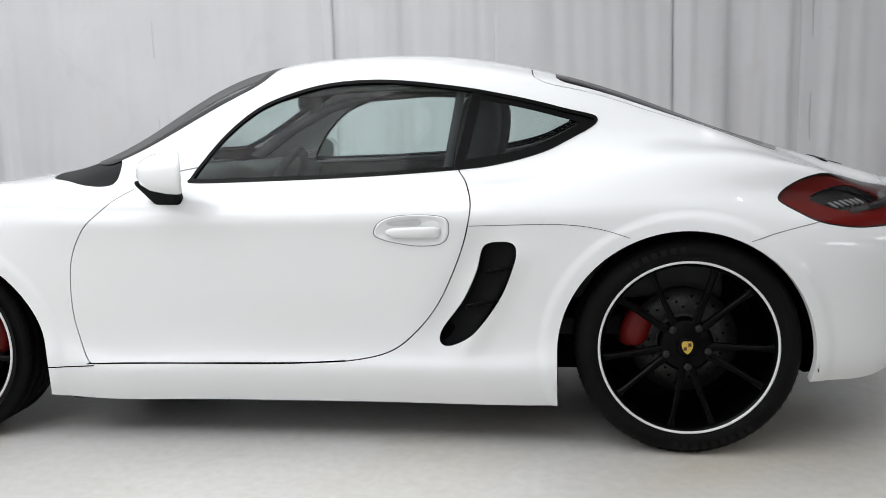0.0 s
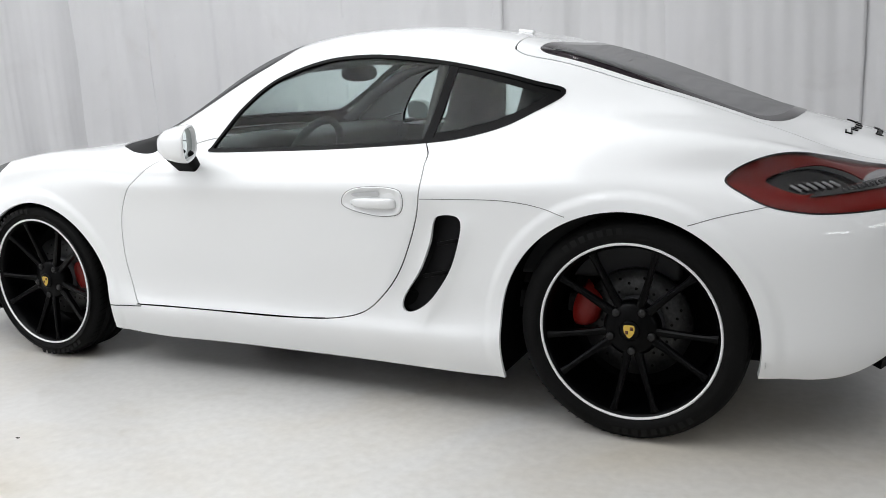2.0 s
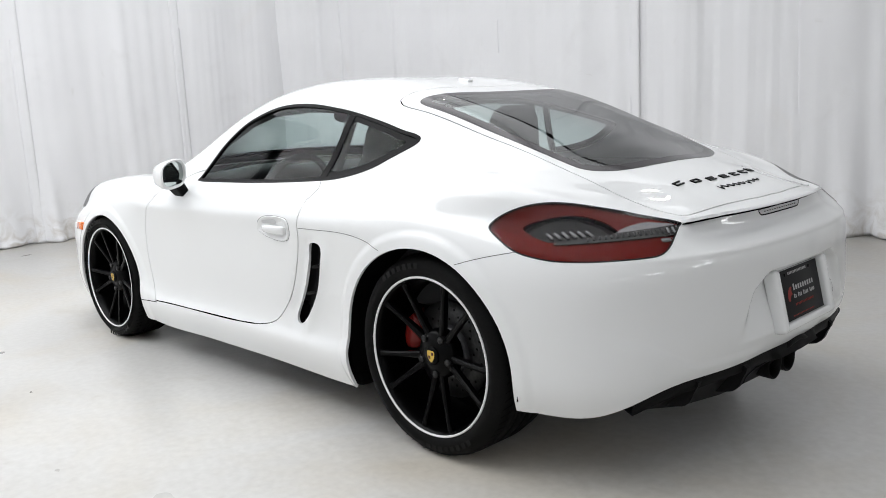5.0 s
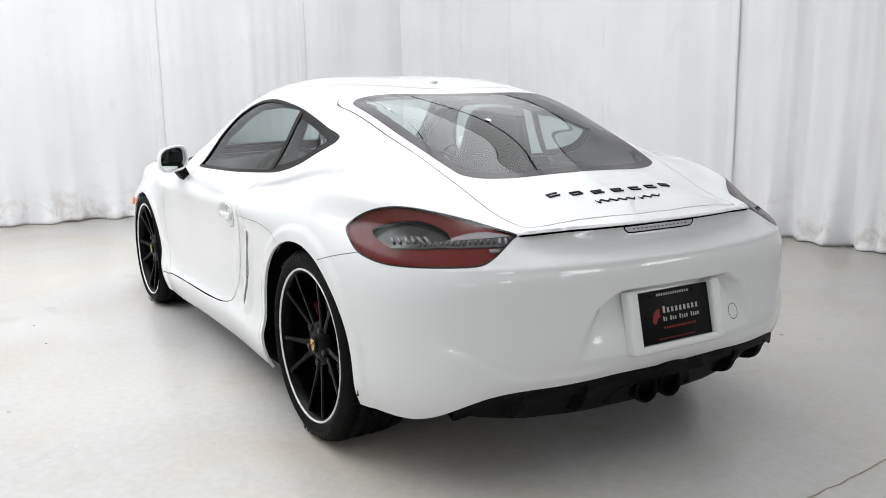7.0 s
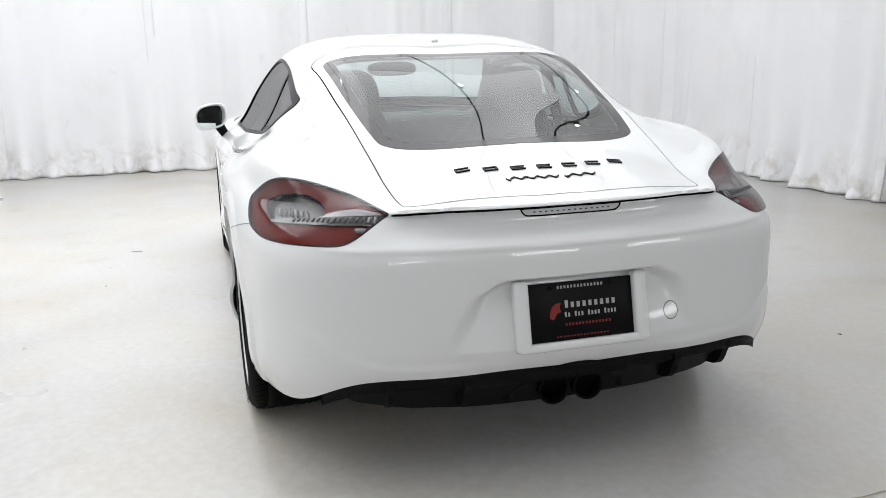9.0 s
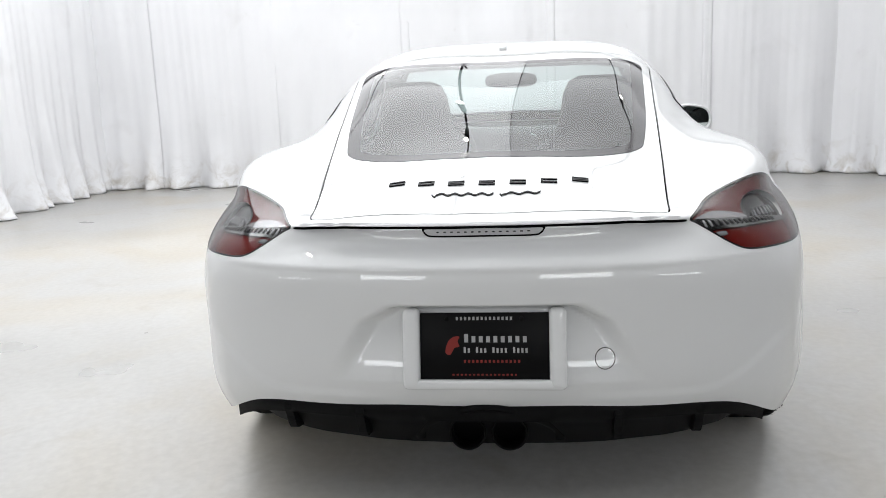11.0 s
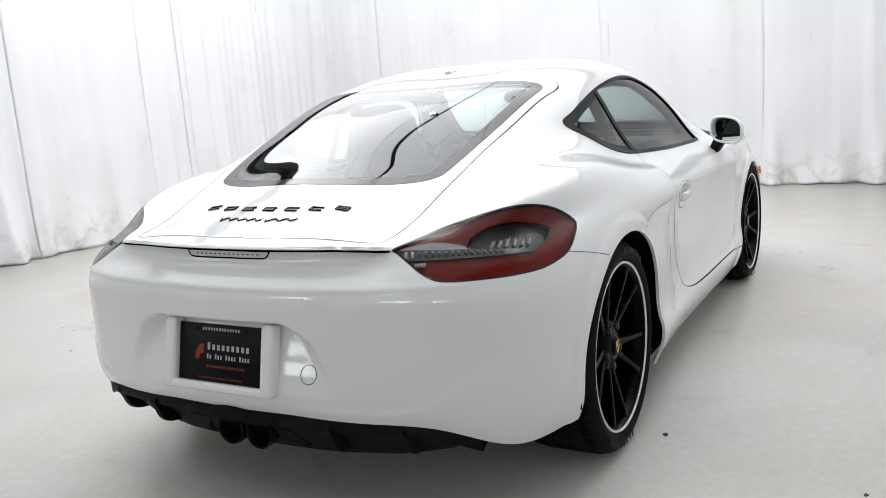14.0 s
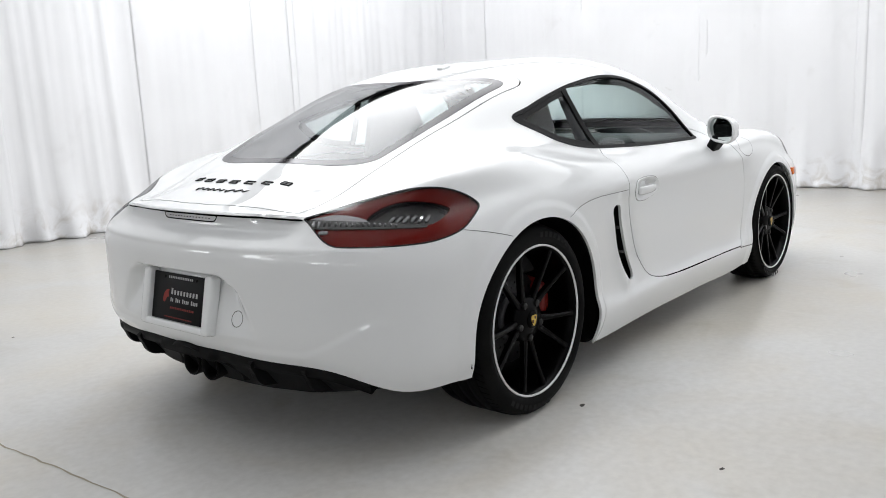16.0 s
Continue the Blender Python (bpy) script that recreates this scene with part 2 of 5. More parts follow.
# ---- the car's body as one smooth skin, drawn by its feature lines ----
# x runs to the tail with the rear axle at 0, y to the car's right, z up
AXLE_FRONT, AXLE_REAR = -2.475, 0.0
LINE_X = np.array([-3.5, -3.2, -2.85, -2.475, -2.1, -1.9, -1.6, -1.3, -1.0, -0.7, -0.35, 0.0, 0.3, 0.56, 0.85])
SPINE_Z = np.array([0.560, 0.690, 0.785, 0.865, 0.935, 1.051, 1.214, 1.277, 1.280, 1.253, 1.179, 1.062, 0.949, 0.864, 0.768])
ROOFSIDE_Y = np.array([0.10, 0.22, 0.26, 0.28, 0.32, 0.33, 0.34, 0.34, 0.34, 0.33, 0.29, 0.25, 0.24, 0.23, 0.23])
ROOFSIDE_Z = np.array([0.560, 0.690, 0.785, 0.860, 0.920, 1.014, 1.175, 1.253, 1.270, 1.253, 1.178, 1.053, 0.934, 0.855, 0.765])
CANT_Y = np.array([0.200, 0.380, 0.460, 0.500, 0.550, 0.562, 0.569, 0.564, 0.558, 0.546, 0.519, 0.493, 0.475, 0.469, 0.430])
CANT_Z = np.array([0.560, 0.690, 0.790, 0.850, 0.890, 0.952, 1.085, 1.169, 1.197, 1.185, 1.140, 1.026, 0.915, 0.813, 0.762])
MID_Y = np.array([0.300, 0.520, 0.620, 0.660, 0.700, 0.694, 0.682, 0.666, 0.650, 0.640, 0.637, 0.611, 0.599, 0.595, 0.550])
MID_Z = np.array([0.560, 0.690, 0.810, 0.865, 0.865, 0.902, 0.981, 1.020, 1.028, 1.026, 1.008, 0.957, 0.900, 0.808, 0.750])
BELT_Y = np.array([0.400, 0.620, 0.740, 0.765, 0.785, 0.771, 0.758, 0.752, 0.752, 0.749, 0.741, 0.753, 0.721, 0.701, 0.650])
BELT_Z = np.array([0.550, 0.670, 0.800, 0.855, 0.850, 0.851, 0.863, 0.867, 0.872, 0.859, 0.891, 0.917, 0.883, 0.783, 0.728])
SHOULDER_Y = np.array([0.500, 0.700, 0.810, 0.835, 0.835, 0.849, 0.838, 0.831, 0.824, 0.824, 0.813, 0.807, 0.779, 0.741, 0.720])
SHOULDER_Z = np.array([0.540, 0.640, 0.760, 0.805, 0.805, 0.806, 0.806, 0.808, 0.811, 0.819, 0.852, 0.877, 0.864, 0.819, 0.728])


def lid(x, y):
    """Height of the skin over a place inside the shoulder line."""
    rows = [(np.zeros(15), SPINE_Z), (ROOFSIDE_Y, ROOFSIDE_Z), (CANT_Y, CANT_Z), (MID_Y, MID_Z), (BELT_Y, BELT_Z), (SHOULDER_Y, SHOULDER_Z)]
    ys = [float(cubic(LINE_X, r[0], [x])[0]) for r in rows]
    zs = [float(cubic(LINE_X, r[1], [x])[0]) for r in rows]
    return float(easy([-ys[1]] + ys, [zs[1]] + zs, [abs(y)])[0])


# plan of the widest outline: (x, y), from the tail's middle to the nose's middle, and the place on the spine that each column runs to
PLAN = [(0.862, 0, 0.50), (0.852, 0.22, 0.49), (0.818, 0.44, 0.47), (0.745, 0.635, 0.44), (0.610, 0.776, 0.41), (0.42, 0.854, 0.36), (0.22, 0.887, 0.22),
        (0.0, 0.899, 0.0), (-0.2, 0.897, -0.2), (-0.42, 0.886, -0.42), (-0.7, 0.870, -0.7), (-1.0, 0.858, -1.0), (-1.3, 0.856, -1.3), (-1.6, 0.858, -1.6),
        (-1.9, 0.864, -1.9), (-2.2, 0.866, -2.2), (-2.475, 0.866, -2.475), (-2.75, 0.852, -2.75), (-3.0, 0.81, -2.9), (-3.22, 0.68, -3.02), (-3.36, 0.48, -3.1), (-3.44, 0.24, -3.13), (-3.46, 0, -3.15)]
# heights of the lower rings and how far each stands in from that outline: tail, behind the wheel, side, nose
def lower_rings(i):
    tail = [(0.340, 0.026), (0.368, 0.012), (0.42, 0.0), (0.50, 0.0), (0.60, 0.001), (0.668, 0.006), (0.702, 0.024), (0.735, 0.055), (0.783, 0.066)]
    corner = [(0.226, 0.035), (0.295, 0.008), (0.40, 0.0), (0.50, 0.0), (0.60, 0.0), (0.67, 0.012), (0.715, 0.036), (0.752, 0.078), (0.778, 0.112)]
    hip = [(0.185, 0.022), (0.26, 0.003), (0.38, 0.0), (0.50, 0.0), (0.60, 0.001), (0.68, 0.008), (0.735, 0.020), (0.775, 0.036), (0.815, 0.060)]
    side = [(0.142, 0.035), (0.212, 0.005), (0.272, -0.004), (0.31, 0.012), (0.46, 0.010), (0.60, 0.0), (0.70, -0.009), (0.744, -0.012), (0.780, 0.003)]
    nose = [(0.13, 0.05), (0.20, 0.02), (0.28, 0.0), (0.36, 0.0), (0.44, 0.0), (0.50, 0.01), (0.52, 0.02), (0.54, 0.035), (0.55, 0.05)]
    bend = [(0.316, 0.026), (0.352, 0.010), (0.42, 0.0), (0.50, 0.0), (0.60, 0.001), (0.664, 0.007), (0.700, 0.026), (0.738, 0.062), (0.775, 0.112)]
    keys, at = [tail, tail, bend, corner, hip, side, side, hip, nose, nose], [0, 1.6, 2.9, 4.1, 6.6, 9.4, 14, 15.6, 19.5, 22]
    out = []
    for k in range(9):
        z = np.interp(i, at, [key[k][0] for key in keys])
        d = np.interp(i, at, [key[k][1] for key in keys])
        z += (0.030, 0.012)[k] * math.exp(-((i - 5.6) / 0.9) ** 2) + 0.014 * math.exp(-((i - 3.5) / 0.4) ** 2) if k < 2 else 0.0
        out.append((z, d))
    return out


def step(a, b, v):
    t = np.clip((v - a) / (b - a), 0, 1)
    return t * t * (3 - 2 * t)


def shaped(g, q):
    """Presses the number plate's recess and the bumper's lower edge into the skin."""
    way, z = np.abs(q)[:, None] + 0 * g[:, :, 2], g[:, :, 2]
    tail = g[:, :, 0] > 0.3
    side = 0.262 + (0.590 - z) * 0.62 - 0.04 * step(0.548, 0.594, z)
    deep = np.clip((z - 0.405) / 0.185, 0, 1) * 0.056
    recess = deep * step(0.034, -0.030, way - side) * step(0.600, 0.584, z)
    g[:, :, 0] -= np.where(tail, recess, 0)
    # the lower lip stands a little proud below a line that climbs at the corner
    line = 0.372 + 0.10 * step(0.52, 0.80, way)
    proud = 0.005 * step(line + 0.012, line - 0.016, z) * step(0.86, 0.74, way) * step(0.20, 0.34, way)
    out = np.where(tail, proud, 0)
    g[:, :, 0] += out * step(1.1, 0.5, way)
    g[:, :, 1] += out * np.sign(q)[:, None] * step(0.3, 0.9, way)
    # the tail lip overhangs a scoop
    top = np.interp(way, [0.0, 0.36, 0.45, 0.53, 0.62], [0.7815, 0.7815, 0.7775, 0.7730, 0.7700])
    scoop = 0.024 * step(0.690, 0.742, z) * step(top, top - 0.0035, z) * step(0.58, 0.46, way)
    g[:, :, 0] -= np.where(tail, scoop, 0)
    # a soft crease runs along the bumper's shoulder
    crease = 0.0045 * np.exp(-((z - 0.690) / 0.010) ** 2) * step(0.80, 0.62, way)
    g[:, :, 0] += np.where(tail, crease, 0)
    # the side intakes: a scallop runs in ahead of each, and its trailing edge stands proud
    flank = (np.abs(g[:, :, 1]) > 0.7) & (np.abs(g[:, :, 0] + 0.63) < 0.4)
    length, across = (g[:, :, 0] + 0.73) * 0.458 + (z - 0.345) * 0.889, (g[:, :, 0] + 0.73) * 0.889 - (z - 0.345) * 0.458
    body = step(-0.06, 0.05, length) * step(0.42, 0.31, length)
    push = 0.013 * np.exp(-((across - 0.062) / 0.040) ** 2) - 0.015 * np.exp(-((across + 0.040) / 0.050) ** 2)
    g[:, :, 1] += np.where(flank, np.sign(q)[:, None] * push * body, 0)
    # the wheel arches flare a little
    side = np.abs(g[:, :, 1]) > 0.6
    for ax, zc, r in ((-0.012, 0.318, 0.380), (-2.457, 0.275, 0.387)):
        rr = np.hypot(g[:, :, 0] - ax, g[:, :, 2] - zc)
        g[:, :, 1] += np.where(side & (g[:, :, 2] < 0.80), np.sign(q)[:, None] * 0.007 * step(r + 0.062, r + 0.030, rr), 0)
    return g


def skin(nu=560, nv=190):
    """Grid of points of the whole skin: columns round the car, rows from the sill to the spine."""
    plan = np.array(PLAN)
    half = []
    for i, (px, py, sx) in enumerate(plan):
        a, b = plan[max(i - 1, 0), :2].copy(), plan[min(i + 1, len(plan) - 1), :2].copy()
        if i == 0:
            a = b * (1, -1)
        if i == len(plan) - 1:
            b = a * (1, -1)
        d = b - a
        nrm = np.array((-d[1], d[0])) / np.hypot(*d)
        nrm = nrm if nrm @ (np.array((px, py)) - (-1.2, 0)) > 0 else -nrm
        col = []
        for z, inset in lower_rings(i):
            col.append((px - nrm[0] * inset, py - nrm[1] * inset, z))
        edge = np.array(col[-1][:2])
        if 6 <= i <= 17:
            rows = [(SHOULDER_Y, SHOULDER_Z), (BELT_Y, BELT_Z), (MID_Y, MID_Z), (CANT_Y, CANT_Z), (ROOFSIDE_Y, ROOFSIDE_Z), (np.zeros(15), SPINE_Z)]
            for ry, rz in rows:
                col.append((px, float(cubic(LINE_X, ry, [px])[0]), float(cubic(LINE_X, rz, [px])[0])))
        else:
            end = np.array((sx, 0.0))
            for w in ((0.05, 0.16, 0.32, 0.52, 0.76, 1.0) if i < 6 else (0.045, 0.125, 0.27, 0.44, 0.70, 1.0)):
                p = edge + (end - edge) * w
                col.append((p[0], p[1], lid(p[0], p[1])))
        half.append(col)
    half = np.array(half)
    mirror = half[:0:-1] * (1, -1, 1)
    cols = np.concatenate([mirror, half])
    s = np.concatenate([[0], np.cumsum(np.hypot(*np.diff(np.concatenate([plan[:0:-1, :2] * (1, -1), plan[:, :2]]), axis=0).T))])
    s -= s[len(plan) - 1]
    q = np.linspace(s[0], s[-1], 2 * nu + 1)
    dense = cubic(s, cols, q)
    rings = dense.shape[1]
    dense = np.concatenate([dense, dense[:, -2:-4:-1] * (1, -1, 1)], 1)
    steps = np.linspace(0, rings - 1, nv)
    grid = np.empty((len(q), nv, 3))
    for c in range(len(q)):
        ch = np.maximum(np.linalg.norm(np.diff(dense[c], axis=0), axis=1), 1e-4) ** 0.6
        kn = np.concatenate([[0], np.cumsum(ch)])
        grid[c] = cubic(kn, dense[c], np.interp(steps, np.arange(rings), kn[:rings]))
    grid[:, -1, 1] = 0
    # the front wings and bonnet flow into one another
    for end in (slice(0, 370), slice(len(q) - 370, len(q))):
        g = grid[end]
        first = g.copy()
        soft = step(-1.95, -2.45, g[:, :, 0]) * step(0.62, 0.76, g[:, :, 2])
        soft[[0, -1]] = 0
        soft[:, [0, -1]] = 0
        for _ in range(650):
            g[1:-1, 1:-1] += 0.45 * soft[1:-1, 1:-1, None] * ((g[2:, 1:-1] + g[:-2, 1:-1] + g[1:-1, 2:] + g[1:-1, :-2]) / 4 - g[1:-1, 1:-1])
        grid[end] = g
    # roof, glass and tail deck are one taut surface
    for _ in range(40):
        soft = step(-1.75, -1.45, grid[:, :, 0]) * step(0.815, 0.875, grid[:, :, 2]) * step(0.60, 0.44, np.abs(grid[:, :, 1]))
        mean = np.zeros_like(grid)
        mean[1:-1, 1:-1] = (grid[2:, 1:-1] + grid[:-2, 1:-1] + grid[1:-1, 2:] + grid[1:-1, :-2]) / 4
        mean[1:-1, -1] = (grid[2:, -1] + grid[:-2, -1] + 2 * grid[1:-1, -2] * (1, 0, 1)) / 4
        soft[[0, -1]] = 0
        soft[:, 0] = 0
        grid += 0.45 * soft[:, :, None] * (mean - grid)
    return shaped(grid, q), q


class Skin:
    """Triangles with place, normal and the way round the car for each corner."""

    def __init__(self, a, tris):
        self.a, self.tris = a, tris

    def cut(self, f):
        """Splits along f = 0 into the part below and the part above."""
        tris, inside = self.tris, f < 0
        n = inside[tris].sum(1)
        keep_in, keep_out, mixed = tris[n == 3], tris[n == 0], tris[(n == 1) | (n == 2)]
        one = inside[mixed].sum(1) == 1
        lone = np.where(one[:, None], inside[mixed], ~inside[mixed]).argmax(1)
        r = np.arange(len(mixed))
        p, q, s = mixed[r, lone], mixed[r, (lone + 1) % 3], mixed[r, (lone + 2) % 3]
        e = np.concatenate([np.stack([p, q], 1), np.stack([p, s], 1)])
        e.sort(1)
        uniq, inv = np.unique(e, axis=0, return_inverse=True)
        inv = inv.reshape(-1)
        fa, fb = f[uniq[:, 0]], f[uniq[:, 1]]
        t = (fa / (fa - fb))[:, None]
        fresh = self.a[uniq[:, 0]] * (1 - t) + self.a[uniq[:, 1]] * t
        a = np.concatenate([self.a, fresh])
        m1, m2 = inv[:len(mixed)] + len(self.a), inv[len(mixed):] + len(self.a)
        tip = np.stack([p, m1, m2], 1)
        rest = np.concatenate([np.stack([m1, q, s], 1), np.stack([m1, s, m2], 1)])
        one2 = np.concatenate([one, one])
        return Skin(a, np.concatenate([keep_in, tip[one], rest[~one2]])).tidy(), Skin(a, np.concatenate([keep_out, tip[~one], rest[one2]])).tidy()

    def tidy(self):
        used, inv = np.unique(self.tris, return_inverse=True)
        return Skin(self.a[used], inv.reshape(-1, 3))

    def pick(self, mask):
        m = mask[self.tris].all(1)
        return Skin(self.a, self.tris[m]).tidy(), Skin(self.a, self.tris[~m]).tidy()

    def shifted(self, d):
        a = self.a.copy()
        a[:, :3] += a[:, 3:6] * d
        return Skin(a, self.tris)

    def rim(self):
        """The open edges, as pairs in the triangles' sense."""
        e = np.concatenate([self.tris[:, [0, 1]], self.tris[:, [1, 2]], self.tris[:, [2, 0]]])
        key = np.sort(e, 1)
        _, first, count = np.unique(key, axis=0, return_index=True, return_counts=True)
        return e[first[count == 1]]

    def mesh(self, name, mat, parent=None, label="", thick=0.0, bevel=0.0):
        a, tris = self.a, self.tris
        pos, nor = a[:, :3], a[:, 3:6] / np.maximum(np.linalg.norm(a[:, 3:6], axis=1, keepdims=True), 1e-9)
        if thick:
            e = self.rim()
            t = pos[e[:, 1]] - pos[e[:, 0]]
            out = np.cross(t, nor[e[:, 0]])
            out /= np.maximum(np.linalg.norm(out, axis=1, keepdims=True), 1e-9)
            n0, k = len(pos), len(e)
            quad = np.concatenate([pos[e[:, 0]], pos[e[:, 1]], pos[e[:, 1]] - nor[e[:, 1]] * thick, pos[e[:, 0]] - nor[e[:, 0]] * thick])
            i = np.arange(k) + n0
            tris = np.concatenate([tris, np.stack([i, i + 2 * k, i + k], 1), np.stack([i, i + 3 * k, i + 2 * k], 1)])
            pos, nor = np.concatenate([pos, quad]), np.concatenate([nor, np.tile(out, (4, 1))])
        me = bpy.data.meshes.new(name)
        me.from_pydata(pos.tolist(), [], tris.tolist())
        me.polygons.foreach_set("use_smooth", [True] * len(me.polygons))
        me.normals_split_custom_set_from_vertices(nor.tolist())
        me.materials.append(mat)
        ob = new(name, me)
        if parent:
            ob.parent = parent
        if label:
            tagged(ob, label)
        return ob


def whole_skin():
    g, q = skin()
    du, dv = np.gradient(g, axis=0), np.gradient(g, axis=1)
    nor = np.cross(du, dv)
    nor /= np.maximum(np.linalg.norm(nor, axis=2, keepdims=True), 1e-9)
    if (nor[len(q) // 2 + 60, 40] @ np.array((0, 1, 0))) < 0:
        nor = -nor
    nu, nv = g.shape[:2]
    way = np.broadcast_to(q[:, None, None], (nu, nv, 1))
    a = np.concatenate([g, nor, way], 2).reshape(-1, 7)
    i = np.arange(nu * nv).reshape(nu, nv)
    p, r, s, t = (i[:-1, :-1].ravel(), i[1:, :-1].ravel(), i[1:, 1:].ravel(), i[:-1, 1:].ravel())
    tris = np.concatenate([np.stack([p, r, s], 1), np.stack([p, s, t], 1)])
    c = np.cross(a[tris[:, 1], :3] - a[tris[:, 0], :3], a[tris[:, 2], :3] - a[tris[:, 0], :3])
    if (c * a[tris[:, 0], 3:6]).sum() < 0:
        tris = tris[:, ::-1].copy()
    return Skin(a, tris)


def loop(points, n=12):
    """Smooth closed outline through points (Catmull-Rom)."""
    p = np.array(points, float)
    out = []
    for i in range(len(p)):
        a, b, c, d = p[i - 1], p[i], p[(i + 1) % len(p)], p[(i + 2) % len(p)]
        for t in np.arange(n) / n:
            out.append(0.5 * (2 * b + (c - a) * t + (2 * a - 5 * b + 4 * c - d) * t * t + (3 * b - a - 3 * c + d) * t ** 3))
    return np.array(out)


def distance(ring, p):
    """Signed distance of places p to a closed outline: below 0 inside."""
    best, inside = np.full(len(p), 1e9), np.zeros(len(p), bool)
    for a, b in zip(ring, np.roll(ring, -1, 0)):
        d = b - a
        t = np.clip(((p - a) @ d) / max(d @ d, 1e-12), 0, 1)
        best = np.minimum(best, np.hypot(*(p - a - t[:, None] * d).T))
        hit = ((a[1] > p[:, 1]) != (b[1] > p[:, 1]))
        if abs(d[1]) > 1e-12:
            inside ^= hit & (p[:, 0] < (p[:, 1] - a[1]) * d[0] / d[1] + a[0])
    return np.where(inside, -best, best)


FAR = 9.0
# ---- room: floor, ceiling, walls behind the hangings ----
floor = tagged(part("floor", box_bm(16.0, 12.0, 0.1, (-0.2, -0.4, -0.05)), FLOOR), "light grey painted concrete floor with faint stains", "floor", kind="structure")
tagged(part("ceiling", box_bm(16.0, 12.0, 0.1, (-0.2, -0.4, 4.35)), CEILING), "white painted ceiling between the light panels", "ceiling", kind="structure")
for nm, sx, sy, x, y in (("wall_right", 16, 0.12, -0.2, 4.34), ("wall_left", 16, 0.12, -0.2, -5.26), ("wall_front", 0.12, 9.5, -7.06, -0.46)):
    tagged(part(nm, box_bm(sx, sy, 4.3, (x, y, 2.15)), WALL), "plain dark wall behind the curtains", "wall", kind="structure")
# unseen closing wall, added white to throw light on the tail
tagged(part("wall_back", box_bm(0.12, 9.5, 4.3, (5.36, -0.46, 2.15)), BACK_WALL), "unseen plain wall closing the back, kept white to bounce light", "wall", kind="structure")

# crack across the floor and small flecks of dirt on it
rng = random.Random(5)
bm = bmesh.new()
rows = []
for k in range(90):
    yy = -2.6 + 5.2 * k / 89
    cx = 1.235 - 0.065 * yy + 0.004 * math.sin(yy * 3.1) + rng.uniform(-0.005, 0.005)
    w = 0.0022 + 0.0016 * rng.random()
    rows.append((bm.verts.new((cx - w, yy, 0.0012)), bm.verts.new((cx + w, yy, 0.0012))))
for r0, r1 in zip(rows, rows[1:]):
    bm.faces.new((r0[0], r1[0], r1[1], r0[1]))
part("floor_crack", bm, CRACK, floor, "thin dark crack")
for fx, fy, r, mat in ((-0.133, 0.958, 0.017, DIRT), (-1.86, -1.507, 0.012, DIRT), (-2.28, -1.52, 0.010, DIRT), (-3.22, 1.03, 0.02, STAIN), (0.09, 1.56, 0.012, DIRT), (1.62, -0.9, 0.010, DIRT), (-0.2, -2.1, 0.012, DIRT), (-0.9, -1.75, 0.014, STAIN), (0.6, -1.95, 0.010, DIRT)):
    bm = bmesh.new()
    n = 9
    top = bm.verts.new((fx, fy, 0.0025 if mat is DIRT else 0.0008))
    ringv = [bm.verts.new((fx + r * rng.uniform(0.5, 1.3) * math.cos(2 * math.pi * k / n), fy + r * 0.6 * rng.uniform(0.5, 1.3) * math.sin(2 * math.pi * k / n), 0.0004)) for k in range(n)]
    for k in range(n):
        bm.faces.new((top, ringv[k], ringv[(k + 1) % n]))
    part("floor_fleck", bm, mat, floor, "small dark fleck")


